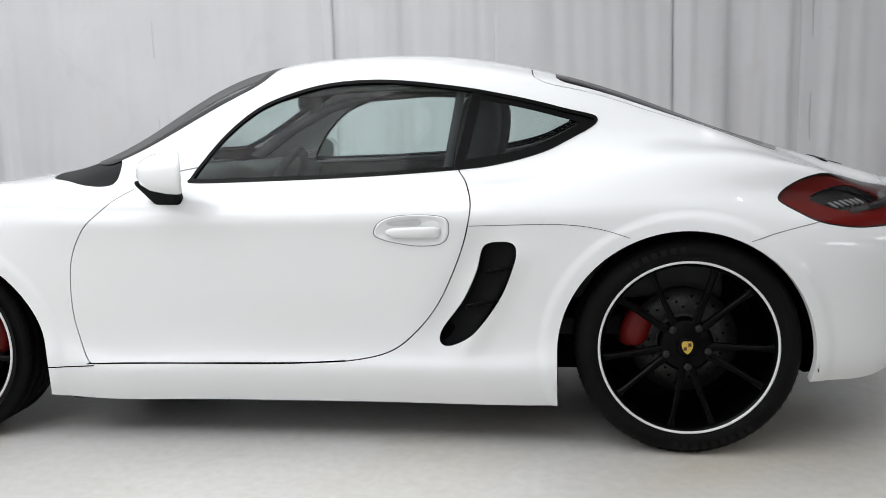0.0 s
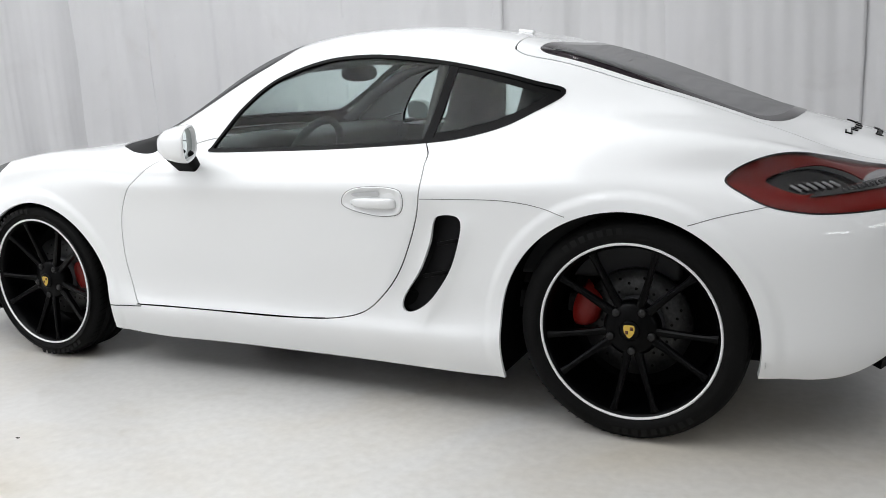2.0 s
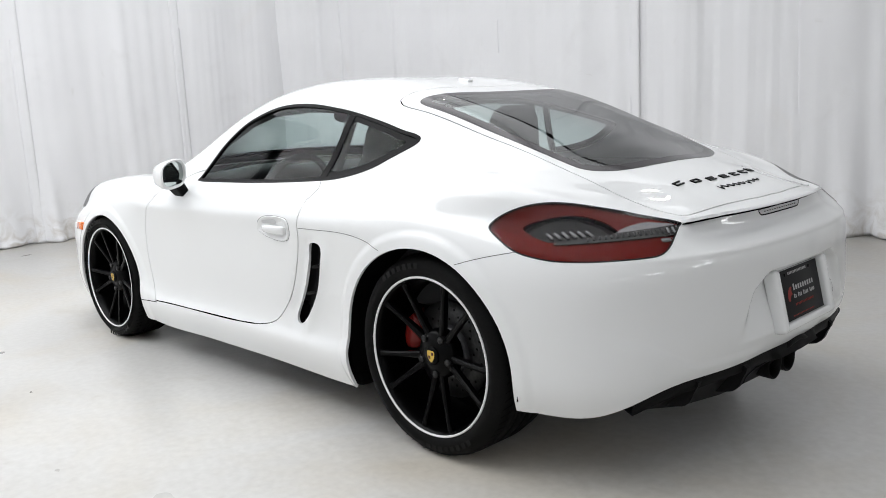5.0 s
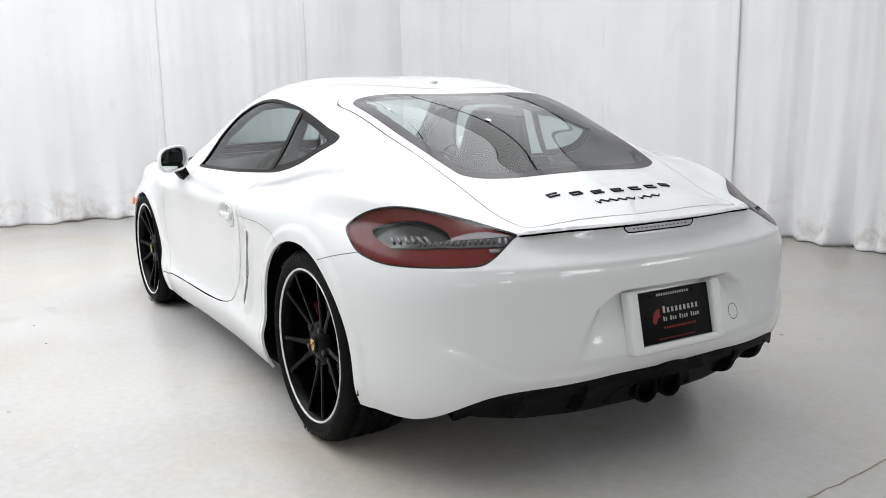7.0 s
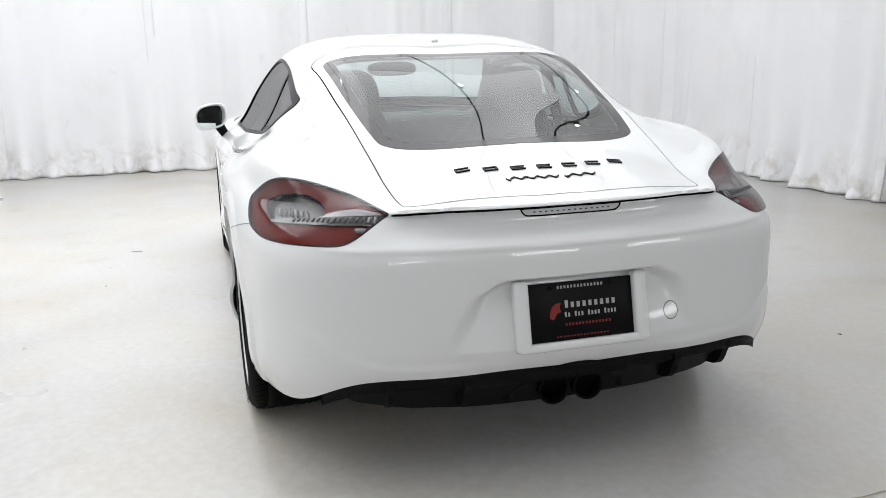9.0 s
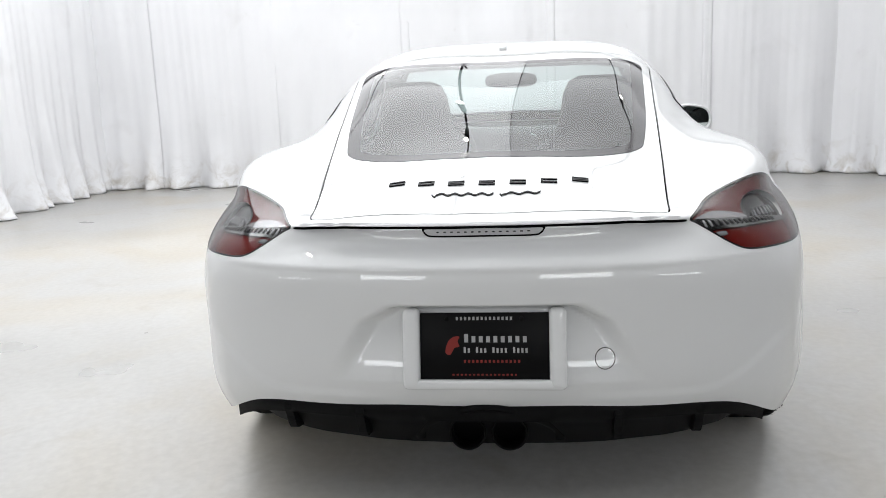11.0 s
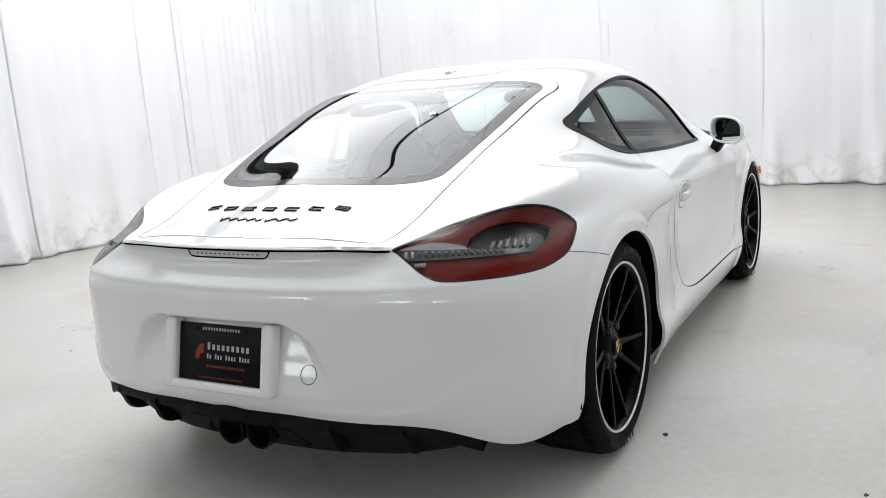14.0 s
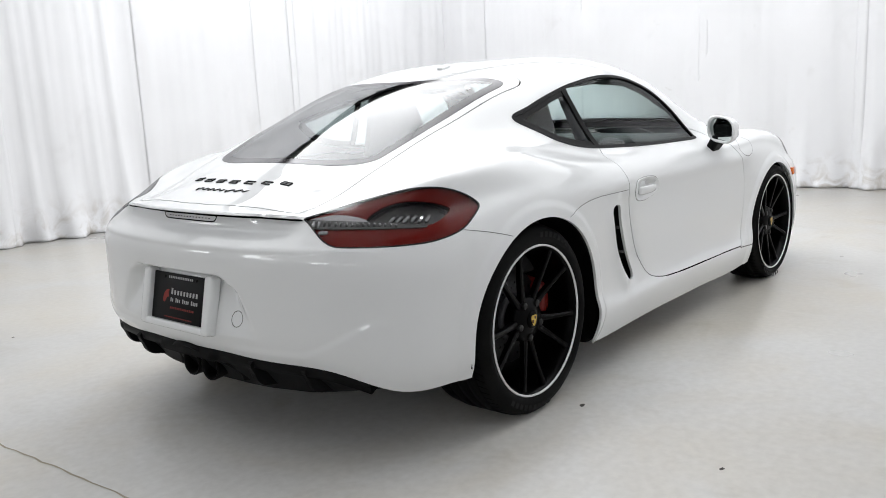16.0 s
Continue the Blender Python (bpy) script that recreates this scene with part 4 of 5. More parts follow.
for side, sgn, sk in zip(("left", "right"), (-1, 1), sides(doors)):
    door = sk.mesh("door", PAINT, car, "white door with flush pull handle", thick=0.012)
    panes[side].mesh("door_window", WINDOW, door, "tinted door window").visible_shadow = False
    # handle: oval dish with a pull bar
    p, n = beside(-0.832, 0.706, sgn)
    bm = bmesh.new()
    rim, dish = [], []
    oval_pts = loop([(-0.112, -0.006), (-0.098, 0.022), (-0.06, 0.040), (0.0, 0.046), (0.07, 0.044), (0.106, 0.034), (0.114, 0.006), (0.105, -0.026), (0.08, -0.042), (0.02, -0.046), (-0.05, -0.036), (-0.098, -0.022)], 4)
    for k, (scale, lift) in enumerate(((1.035, 0.0006), (1.0, 0.004), (0.965, 0.004), (0.93, 0.0016))):
        rim.append([])
        for u, w in oval_pts:
            q, m = beside(-0.832 + u * scale, 0.706 + w * scale, sgn)
            rim[-1].append(bm.verts.new(q + m * lift))
    for r0, r1 in zip(rim, rim[1:]):
        for i in range(len(r0)):
            j = (i + 1) % len(r0)
            bm.faces.new((r0[i], r0[j], r1[j], r1[i]))
    bm.faces.new(rim[-1])
    bmesh.ops.recalc_face_normals(bm, faces=bm.faces)
    ribbon("handle_seam", [beside(-0.832 + u * 1.045, 0.706 + w * 1.045, sgn) for u, w in np.concatenate([oval_pts, oval_pts[:1]])], SEAM, 0.0022, door, "grey seam round the handle")
    part("handle_frame", bm, PAINT, door, "white oval handle frame")
    turn = n.to_track_quat("Z", "Y").to_matrix().to_4x4()
    bm = bmesh.new()
    spans = ((-0.078, 0.006, 0.007), (-0.06, 0.014, 0.014), (-0.02, 0.017, 0.018), (0.03, 0.018, 0.018), (0.075, 0.018, 0.014), (0.092, 0.014, 0.006))
    loops = []
    for u, half, lift in spans:
        ringv = []
        for a in range(10):
            t = 2 * math.pi * a / 10
            q, m = beside(-0.832 + u, 0.702 + half * math.sin(t), sgn)
            ringv.append(bm.verts.new(q + m * (lift * (0.55 + 0.45 * math.cos(t)))))
        loops.append(ringv)
    for r0, r1 in zip(loops, loops[1:]):
        for i in range(10):
            j = (i + 1) % 10
            bm.faces.new((r0[i], r0[j], r1[j], r1[i]))
    bm.faces.new(loops[0]), bm.faces.new(loops[-1])
    bmesh.ops.recalc_face_normals(bm, faces=bm.faces)
    part("pull_bar", bm, PAINT, door, "white door pull")
    # flat grey face paints the shade of the finger recess
    bm = bmesh.new()
    vs = []
    for u, w in loop([(-0.07, 0.026), (0.0, 0.034), (0.03, 0.034), (0.03, 0.018), (-0.02, 0.018), (-0.06, 0.016)], 4):
        q, m = beside(-0.832 + u, 0.706 + w, sgn)
        vs.append(bm.verts.new(q + m * 0.0024))
    bm.faces.new(vs)
    bmesh.ops.recalc_face_normals(bm, faces=bm.faces)
    part("finger_recess", bm, RECESS_SHADE, door, "finger recess with its shade painted grey")


for sgn in (-1, 1):
    ribbon("shut_line", [beside(u, w, sgn) for u, w in along([(-0.652, 0.719), (-0.50, 0.722), (-0.345, 0.719), (-0.255, 0.704), (-0.175, 0.679)])], SEAM, 0.0020, car, "grey shut line")
    ribbon("shut_line", [beside(u, w, sgn) for u, w in along([(0.170, 0.664), (0.25, 0.687), (0.345, 0.708), (0.372, 0.7135)])], SEAM, 0.0022, car, "grey shut line")
    ribbon("shut_line", [beside(u, w, sgn) for u, w in along([(-2.070, 0.262), (-1.99, 0.264), (-1.91, 0.268)])], GAP, 0.004, car, "dark shut line")
    ribbon("shut_line", [beside(u, w, sgn) for u, w in along([(-1.915, 0.2745), (-1.5, 0.277), (-1.2, 0.280), (-1.06, 0.287)])], GAP, 0.0050, car, "dark shut line below the door")
bm_pts = [beside(-2.00 + 0.105 * math.cos(a), 0.786 + 0.048 * math.sin(a), 1) for a in np.linspace(0, 2 * math.pi, 48)]
ribbon("fuel_flap", bm_pts, SEAM, 0.003, car, "round fuel flap outline")
ribbon("tow_cover", [behind(0.287 + 0.0235 * math.cos(a), 0.461 + 0.0245 * math.sin(a)) for a in np.linspace(0, 2 * math.pi, 36)], SEAM, 0.0024, car, "round towing eye cover outline")

# tail lamp: housing, red lenses, ribbed clear strip, dark chamber with light bars, outer cover
STRIP = loop([(-0.137, 0.2645), (-0.034, 0.248), (0.051, 0.237), (0.140, 0.228), (0.215, 0.223), (0.229, 0.217), (0.190, 0.213), (0.106, 0.210), (-0.006, 0.215), (-0.080, 0.224), (-0.119, 0.232)])
CHAMBER = loop([(0.040, 0.250), (0.070, 0.284), (0.123, 0.307), (0.182, 0.313), (0.264, 0.308), (0.304, 0.297), (0.294, 0.274), (0.257, 0.240), (0.221, 0.2275), (0.141, 0.232), (0.060, 0.2415)])
CLEAR_END = loop([(-0.128, 0.2680), (-0.080, 0.278), (-0.040, 0.279), (0.010, 0.265), (0.048, 0.246), (0.045, 0.242), (-0.034, 0.253)])
for sgn, sk in zip((-1, 1), sides(lamps)):
    everywhere = np.ones(len(sk.a), bool)
    inner, border = sk.cut(field(sk, TAIL, "lamp", everywhere) + 0.0045)
    lamp = border.shifted(0.001).mesh("tail_lamp", LAMP_BLACK, car, "tail lamp with dark red lenses and a clear ribbed strip", thick=0.02)
    strip, rest = inner.cut(field(inner, STRIP, "lamp", np.ones(len(inner.a), bool)))
    strip.shifted(-0.001).mesh("clear_strip", BLADE, lamp, "smoked ribbed strip along the lamp", thick=0.012)
    chamber, rest = rest.cut(field(rest, CHAMBER, "lamp", np.ones(len(rest.a), bool)))
    chamber.shifted(-0.026).mesh("lamp_chamber", LAMP_BLACK, lamp, "dark lamp chamber")
    # clear tip: its bright reflection is put into the colour
    clear_end, rest = rest.cut(field(rest, CLEAR_END, "lamp", np.ones(len(rest.a), bool)))
    clear_end.shifted(-0.005).mesh("lamp_end", LAMP_END_BRIGHT, lamp, "clear inner end with its white reflection painted silver")
    uv = lamp_plane(rest.a)
    low, up = rest.cut(uv[:, 1] - np.interp(uv[:, 0], [-0.15, 0.2, 0.30, 0.45], [0.235, 0.218, 0.26, 0.35]))
    low.shifted(-0.007).mesh("stop_lens", RED, lamp, "deep red lower lens", thick=0.004)
    up.shifted(-0.007).mesh("rear_lens", RED_DIM, lamp, "dim red upper lens", thick=0.004)

    def on_lamp(u, v, deep):
        """Place and normal inside the lamp."""
        d = np.hypot(*(lamp_plane(sk.a) - (u, v)).T)
        near = np.argsort(d)[:6]
        wt = 1 / (d[near] + 1e-4)
        m = Vector(wt @ sk.a[near, 3:6]).normalized()
        return Vector(wt @ sk.a[near, :3] / wt.sum()) - m * deep, m

    for k in range(6):
        q, m = on_lamp(0.120 + 0.023 * k, 0.258 + 0.0012 * k, 0.020)
        side_way = Vector((0, 0, 1)).cross(m).normalized()
        rot = Matrix((side_way, m.cross(side_way), m)).transposed().to_4x4()
        part("light_bar", box_bm(0.009, 0.032, 0.006, q, 0.002, 1, rot @ Matrix.Rotation(-0.75 * sgn, 4, "Z")), LED, lamp, "clear slanted light bar")
    for k in range(16):
        u = -0.118 + 0.0165 * k
        q, m = on_lamp(u, np.interp(u, [-0.12, 0.0, 0.14], [0.247, 0.231, 0.219]), -0.0005)
        side_way = Vector((0, 0, 1)).cross(m).normalized()
        rot = Matrix((side_way, m.cross(side_way), m)).transposed().to_4x4()
        part("strip_rib", box_bm(0.0075, 0.021 - 0.0006 * k, 0.003, q, 0.001, 1, rot), LED if k < 2 else RIB, lamp, "smoked rib")
    q, m = on_lamp(-0.092, 0.212, 0.0025)
    side_way = Vector((0, 0, 1)).cross(m).normalized()
    part("lens_mark", box_bm(0.030, 0.013, 0.004, q, 0.0015, 1, Matrix((side_way, m.cross(side_way), m)).transposed().to_4x4()), LED, lamp, "pale reflector patch")
    inner.shifted(0.0012).mesh("lamp_cover", CLEAR, lamp, "clear outer cover").visible_shadow = False

brake_ob = brake.shifted(-0.006).mesh("brake_light", SMOKE, car, "narrow third brake light")
f = field(brake, BRAKE, "round", np.ones(len(brake.a), bool))
bi, bo = brake.cut(f + 0.004)
bo.shifted(0.001).mesh("brake_frame", GAP, brake_ob, "dark frame")
bi.shifted(0.0).mesh("brake_lens", FROST, brake_ob, "frosted lens", thick=0.004)
for k in range(14):
    p, n = behind(-0.11 + 0.22 * k / 13, 0.764)
    part("light_dot", box_bm(0.003, 0.007, 0.003, p + n * 0.001, 0.001, 1), SMOKE, brake_ob)

# number plate in its frame
plate_turn = Matrix.Rotation(radians(-12), 4, "Y")


def on_plate(u, v, d=0.0):
    """Place on the plate's face: u to the right, v up."""
    return Vector((0.8435, 0.0, 0.4965)) + plate_turn @ Vector((d, u, v))


bm = box_bm(0.036, 0.380, 0.024, on_plate(0, -0.091, 0.004), 0.010, 4, plate_turn)
for yy in (-0.176, 0.176):
    b2 = box_bm(0.044, 0.042, 0.196, on_plate(yy, -0.004, 0.002), 0.016, 5, plate_turn)
    me = bpy.data.meshes.new("tmp")
    b2.to_mesh(me)
    b2.free()
    bm.from_mesh(me)
    bpy.data.meshes.remove(me)
b2 = box_bm(0.012, 0.36, 0.17, on_plate(0, -0.004, -0.012), 0.003, 2, plate_turn)
me = bpy.data.meshes.new("tmp")
b2.to_mesh(me)
b2.free()
bm.from_mesh(me)
bpy.data.meshes.remove(me)
plate_frame = part("plate_frame", bm, PAINT, car, "white moulded number plate frame")
plate = part("dealer_plate", box_bm(0.005, 0.312, 0.162, on_plate(0, 0, 0.0), 0.002, 2, plate_turn), PLATE, car, "black dealer plate with white and red bars")
def print_row(u0, u1, v, high, marks, mat, label, first=1.0):
    """A row of plain upright bars, one mesh, as small as the print."""
    bm = bmesh.new()
    wide = (u1 - u0) / len(marks)
    for k, m in enumerate(marks):
        if m == "x":
            h = high * (first if k == 0 or marks[k - 1] == " " else 1.0)
            bmesh.ops.create_cube(bm, size=1.0, matrix=Matrix.Translation(on_plate(u0 + wide * (k + 0.5), v + (h - high) / 2, 0.0027)) @ plate_turn @ Matrix.Diagonal((0.0012, wide * 0.52, h, 1)))
    part("print_row", bm, mat, plate, label, smooth=False)


print_row(-0.052, 0.106, 0.017, 0.015, "xxxxxxxxx", WHITE_INK, "row of plain white bars", 1.35)
print_row(-0.052, 0.106, -0.010, 0.011, "xx xxx xxxx xxxx", WHITE_INK, "row of plain white bars", 1.25)
print_row(-0.070, 0.070, 0.067, 0.008, "xxxxxxxxxxxxxx", WHITE_INK, "row of small white bars")
print_row(-0.052, 0.088, -0.036, 0.007, "xxxxxxxxxxxxxx", RED_INK, "row of small red bars")
print_row(-0.080, 0.080, -0.068, 0.004, "xxxxxxxxxxxxxxxx", RED_INK, "row of small red bars")
bm = bmesh.new()
vs = [bm.verts.new(on_plate(-0.076 + a, b, 0.0032)) for a, b in loop([(-0.018, -0.014), (-0.006, -0.020), (0.004, -0.004), (0.016, 0.0), (0.012, 0.012), (0.016, 0.024), (0.0, 0.022), (-0.012, 0.010)], 3)]
bm.faces.new(vs)
bmesh.ops.recalc_face_normals(bm, faces=bm.faces)
part("print_shape", bm, RED_INK, plate, "plain red shape")
for u in (-0.09, 0.09):
    bm = bmesh.new()
    bmesh.ops.create_cone(bm, cap_ends=True, segments=12, radius1=0.006, radius2=0.005, depth=0.004, matrix=Matrix.Translation(on_plate(u, 0.066, 0.003)) @ Matrix.Rotation(radians(90), 4, "Y"))
    part("bolt", bm, BLACK_PLASTIC, plate, "dark bolt")

# badges on the tailgate: plain slotted bars, and two wavy bars below
def on_deck(x0, yy):
    """Place on the tail deck with its own axes: back, right, up."""
    p, n = over(x0 - 0.5 * yy * yy, yy)
    right = n.cross(Vector((1, 0, 0))).normalized()
    return Matrix.Translation(p) @ Matrix((right.cross(n).normalized(), right, n)).transposed().to_4x4()


for k in range(7):
    at = on_deck(0.580, -0.243 + 0.486 * k / 6)
    bm = bmesh.new()
    for u, v, su, sv in ((-0.0085, 0.0, 0.0050, 0.043), (0.0085, 0.0, 0.0050, 0.043), (0.0, -0.0185, 0.013, 0.006)) + (((0.0, 0.0185, 0.013, 0.006),) if k in (1, 6) else ()) + (((0.0, 0.0, 0.005, 0.034),) if k in (2, 3, 6) else ()):
        bmesh.ops.create_cube(bm, size=1.0, matrix=at @ Matrix.Translation((u, v, 0.002)) @ Matrix.Diagonal((su, sv, 0.004, 1)))
    part("badge_bar", bm, BLACK_TRIM, car, "plain black slotted badge bar", smooth=False)
for y0, y1, waves in ((-0.140, 0.020, 4.6), (0.036, 0.140, 2.6)):
    bm = bmesh.new()
    rows = []
    for k in range(91):
        t = k / 90
        at = on_deck(0.644 + (0.0055 if k > 6 else 0.013) * math.sin(2 * math.pi * waves * t), y0 + (y1 - y0) * t)
        rows.append([bm.verts.new(at @ Vector((a, b, c))) for a, b, c in ((-0.0042, 0.0005, 0.0005), (-0.0036, 0.0, 0.003), (0.0036, 0.0, 0.003), (0.0042, -0.0005, 0.0005))])
    for r0, r1 in zip(rows, rows[1:]):
        for i in range(3):
            bm.faces.new((r0[i], r0[i + 1], r1[i + 1], r1[i]))
    bmesh.ops.recalc_face_normals(bm, faces=bm.faces)
    part("badge_bar", bm, BLACK_TRIM, car, "plain black wavy badge bar", smooth=False)

# roof aerial
p, n = over(-0.60, 0.0)
bm = box_bm(0.062, 0.030, 0.014, p + Vector((0, 0, 0.004)), 0.007, 3, Matrix.Rotation(radians(9), 4, "Y"))
part("roof_aerial", bm, PAINT, car, "small white roof aerial")

# door mirrors
for sgn in (-1, 1):
    bm = bmesh.new()
    shell = ((-0.100, 0.02, 0.014, 0.0), (-0.088, 0.050, 0.036, 0.0), (-0.055, 0.074, 0.056, 0.0), (0.0, 0.086, 0.067, 0.0), (0.035, 0.088, 0.070, 0.0), (0.050, 0.087, 0.069, 0.0), (0.055, 0.081, 0.064, 0.0), (0.050, 0.076, 0.058, 0.0), (0.030, 0.074, 0.056, 0.0))
    rows = []
    cx, cy, cz = -1.600, 0.893 * sgn, 0.900
    shell = [(0.93 * u, 0.92 * a, 0.92 * b, c) for u, a, b, c in shell]
    for u, a, b, c in shell:
        ringv = []
        for k in range(28):
            t = 2 * math.pi * k / 28
            w = math.copysign(abs(math.cos(t)) ** 0.72, math.cos(t)) * a
            h = math.copysign(abs(math.sin(t)) ** 0.72, math.sin(t)) * b
            h += 0.12 * w * -1
            ringv.append(bm.verts.new((cx + u + 0.48 * w, cy + sgn * w, cz + h)))
        rows.append(ringv)
    for r0, r1 in zip(rows, rows[1:]):
        for i in range(28):
            j = (i + 1) % 28
            bm.faces.new((r0[i], r0[j], r1[j], r1[i]))
    bm.faces.new(rows[0])
    bmesh.ops.recalc_face_normals(bm, faces=bm.faces)
    shell_ob = part("door_mirror", bm, PAINT, car, "white door mirror on a black foot")
    bm = bmesh.new()
    vs = []
    for k in range(28):
        t = 2 * math.pi * k / 28
        w = math.copysign(abs(math.cos(t)) ** 0.72, math.cos(t)) * 0.0685
        h = math.copysign(abs(math.sin(t)) ** 0.72, math.sin(t)) * 0.0520 - 0.12 * w
        vs.append(bm.verts.new((cx + 0.031 + 0.48 * w, cy + sgn * w, cz + h)))
    f1 = bm.faces.new(vs)
    bmesh.ops.recalc_face_normals(bm, faces=bm.faces)
    if f1.normal.x < 0:
        f1.normal_flip()
    part("mirror_glass", bm, MIRROR, shell_ob, "mirror glass", smooth=False)
    foot = box_bm(0.14, 0.06, 0.11, (0, 0, 0), 0.027, 5)
    for v in foot.verts:
        t = (v.co.z + 0.05) / 0.1
        v.co.x *= 0.55 + 0.45 * t
        v.co.y = v.co.y * (0.7 + 0.3 * t) + sgn * 0.055 * t
        v.co.x -= 0.035 * t
    bmesh.ops.translate(foot, vec=(-1.612, 0.812 * sgn, 0.822), verts=foot.verts)
    part("mirror_foot", foot, BLACK_PLASTIC, shell_ob, "black mirror foot")

# side marker lamps
for sgn in (-1, 1):
    p, n = beside(-2.79, 0.582, sgn)
    rot = n.to_track_quat("Z", "Y").to_matrix().to_4x4()
    part("side_marker", box_bm(0.042, 0.085, 0.032, p, 0.006, 2, rot @ Matrix.Rotation(radians(90), 4, "Z")), AMBER, car, "amber side marker lamp")


# ---- underside, diffuser and exhaust ----
def lathe(profile, segs, centre, sgn):
    """Turns (radius, outward) about the wheel's axis."""
    bm = bmesh.new()
    rows = []
    for r, w in profile:
        rows.append([bm.verts.new((centre[0] + r * math.cos(2 * math.pi * k / segs), centre[1] + sgn * w, centre[2] + r * math.sin(2 * math.pi * k / segs))) for k in range(segs)])
    for r0, r1 in zip(rows, rows[1:]):
        for i in range(segs):
            j = (i + 1) % segs
            bm.faces.new((r0[i], r0[j], r1[j], r1[i]))
    bmesh.ops.recalc_face_normals(bm, faces=bm.faces)
    return bm


for nm, sx, sy, sz, at in (("underbody", 1.62, 1.62, 0.28, (-1.23, 0, 0.270)), ("underbody", 0.92, 1.14, 0.22, (0.03, 0, 0.29)), ("underbody", 1.30, 1.10, 0.28, (-2.66, 0, 0.27))):
    part(nm, box_bm(sx, sy, sz, at, 0.02, 2), GAP, car, "dark underbody")
for ax, zc, r in ((AXLE_REAR - 0.012, 0.318, 0.392), (-2.457, 0.275, 0.395)):
    for sgn in (-1, 1):
        bm = bmesh.new()
        rows = []
        for w in (0.50, 0.825 if ax < -1 else 0.865):
            rows.append([bm.verts.new((ax + r * math.cos(a), sgn * w, max(zc + r * math.sin(a), 0.13))) for a in np.linspace(-0.28 if ax < -1 else -0.13, math.pi + 0.28, 40)])
        for i in range(39):
            bm.faces.new((rows[0][i], rows[0][i + 1], rows[1][i + 1], rows[1][i]))
        bm.faces.new(rows[0])
        bmesh.ops.recalc_face_normals(bm, faces=bm.faces)
        part("wheel_liner", bm, GAP, car, "black wheel arch liner")

# diffuser panel: follows the bumper's lower edge and curls under
bm = bmesh.new()
rows = []
for yy in np.linspace(-0.697, 0.697, 79):
    a = abs(yy)
    edge_x = float(np.interp(a, [0, 0.29, 0.50, 0.586, 0.62, 0.664, 0.692, 0.726, 0.745], [0.834, 0.820, 0.779, 0.746, 0.728, 0.694, 0.669, 0.625, 0.594]))
    edge_z = float(np.interp(a, [0, 0.29, 0.50, 0.586, 0.62, 0.664, 0.692, 0.726, 0.745], [0.341, 0.339, 0.334, 0.324, 0.315, 0.295, 0.278, 0.254, 0.241]))
    hump = 0.02 * float(step(0.165, 0.145, np.array(a)))
    low_z = float(np.interp(a, [0, 0.2, 0.45, 0.60, 0.68, 0.765], [0.185, 0.185, 0.195, 0.215, 0.245, 0.240]))
    inner = 0.42 if a > 0.50 else 0.20
    col = [(edge_x - 0.012, edge_z + 0.012), (edge_x + 0.003, edge_z - 0.003), (edge_x + 0.001 + hump, edge_z - 0.034), (edge_x - 0.045, 0.6 * edge_z + 0.4 * low_z), (edge_x - 0.105, low_z + 0.01), (max(edge_x - 0.22, inner), low_z - 0.02), (max(edge_x - 0.5, inner - 0.01), low_z - 0.03)]
    rows.append([bm.verts.new((u, yy, w)) for u, w in col])
for r0, r1 in zip(rows, rows[1:]):
    for i in range(6):
        bm.faces.new((r0[i], r0[i + 1], r1[i + 1], r1[i]))
bmesh.ops.recalc_face_normals(bm, faces=bm.faces)
diffuser = part("diffuser", bm, BLACK_PLASTIC, car, "black plastic rear diffuser with fins")
for yy in (-0.52, -0.32, 0.32, 0.52):
    back = 0.818 - 0.05 * (abs(yy) > 0.4)
    fin = bmesh.new()
    sheets = [[fin.verts.new((back + u, yy + d, 0.325 + w)) for u, w in loop([(0.0, 0.0), (-0.006, -0.045), (-0.024, -0.078), (-0.06, -0.095), (-0.20, -0.115), (-0.30, -0.12), (-0.30, 0.0), (-0.15, 0.0)], 4)] for d in (-0.010, 0.010)]
    for i in range(len(sheets[0])):
        j = (i + 1) % len(sheets[0])
        fin.faces.new((sheets[0][i], sheets[0][j], sheets[1][j], sheets[1][i]))
    fin.faces.new(sheets[0]), fin.faces.new(sheets[1])
    bmesh.ops.recalc_face_normals(fin, faces=fin.faces)
    part("fin", fin, BLACK_PLASTIC, diffuser, "black diffuser fin", smooth=False)
# tunnel collar round the pipes, its feet running out sideways
bm = bmesh.new()
rows = []
for r, u in ((0.172, 0.74), (0.168, 0.836), (0.158, 0.848), (0.146, 0.845), (0.136, 0.74)):
    rows.append([bm.verts.new((u - 0.10 * abs(math.cos(a)) ** 4, r * math.cos(a) * (1.0 + 0.16 * abs(math.cos(a)) ** 6), 0.214 + r * math.sin(a) * 0.80)) for a in np.linspace(0.0, math.pi, 34)])
for r0, r1 in zip(rows, rows[1:]):
    for i in range(33):
        bm.faces.new((r0[i], r0[i + 1], r1[i + 1], r1[i]))
bmesh.ops.recalc_face_normals(bm, faces=bm.faces)
part("exhaust_surround", bm, BLACK_PLASTIC, diffuser, "smooth black exhaust surround")
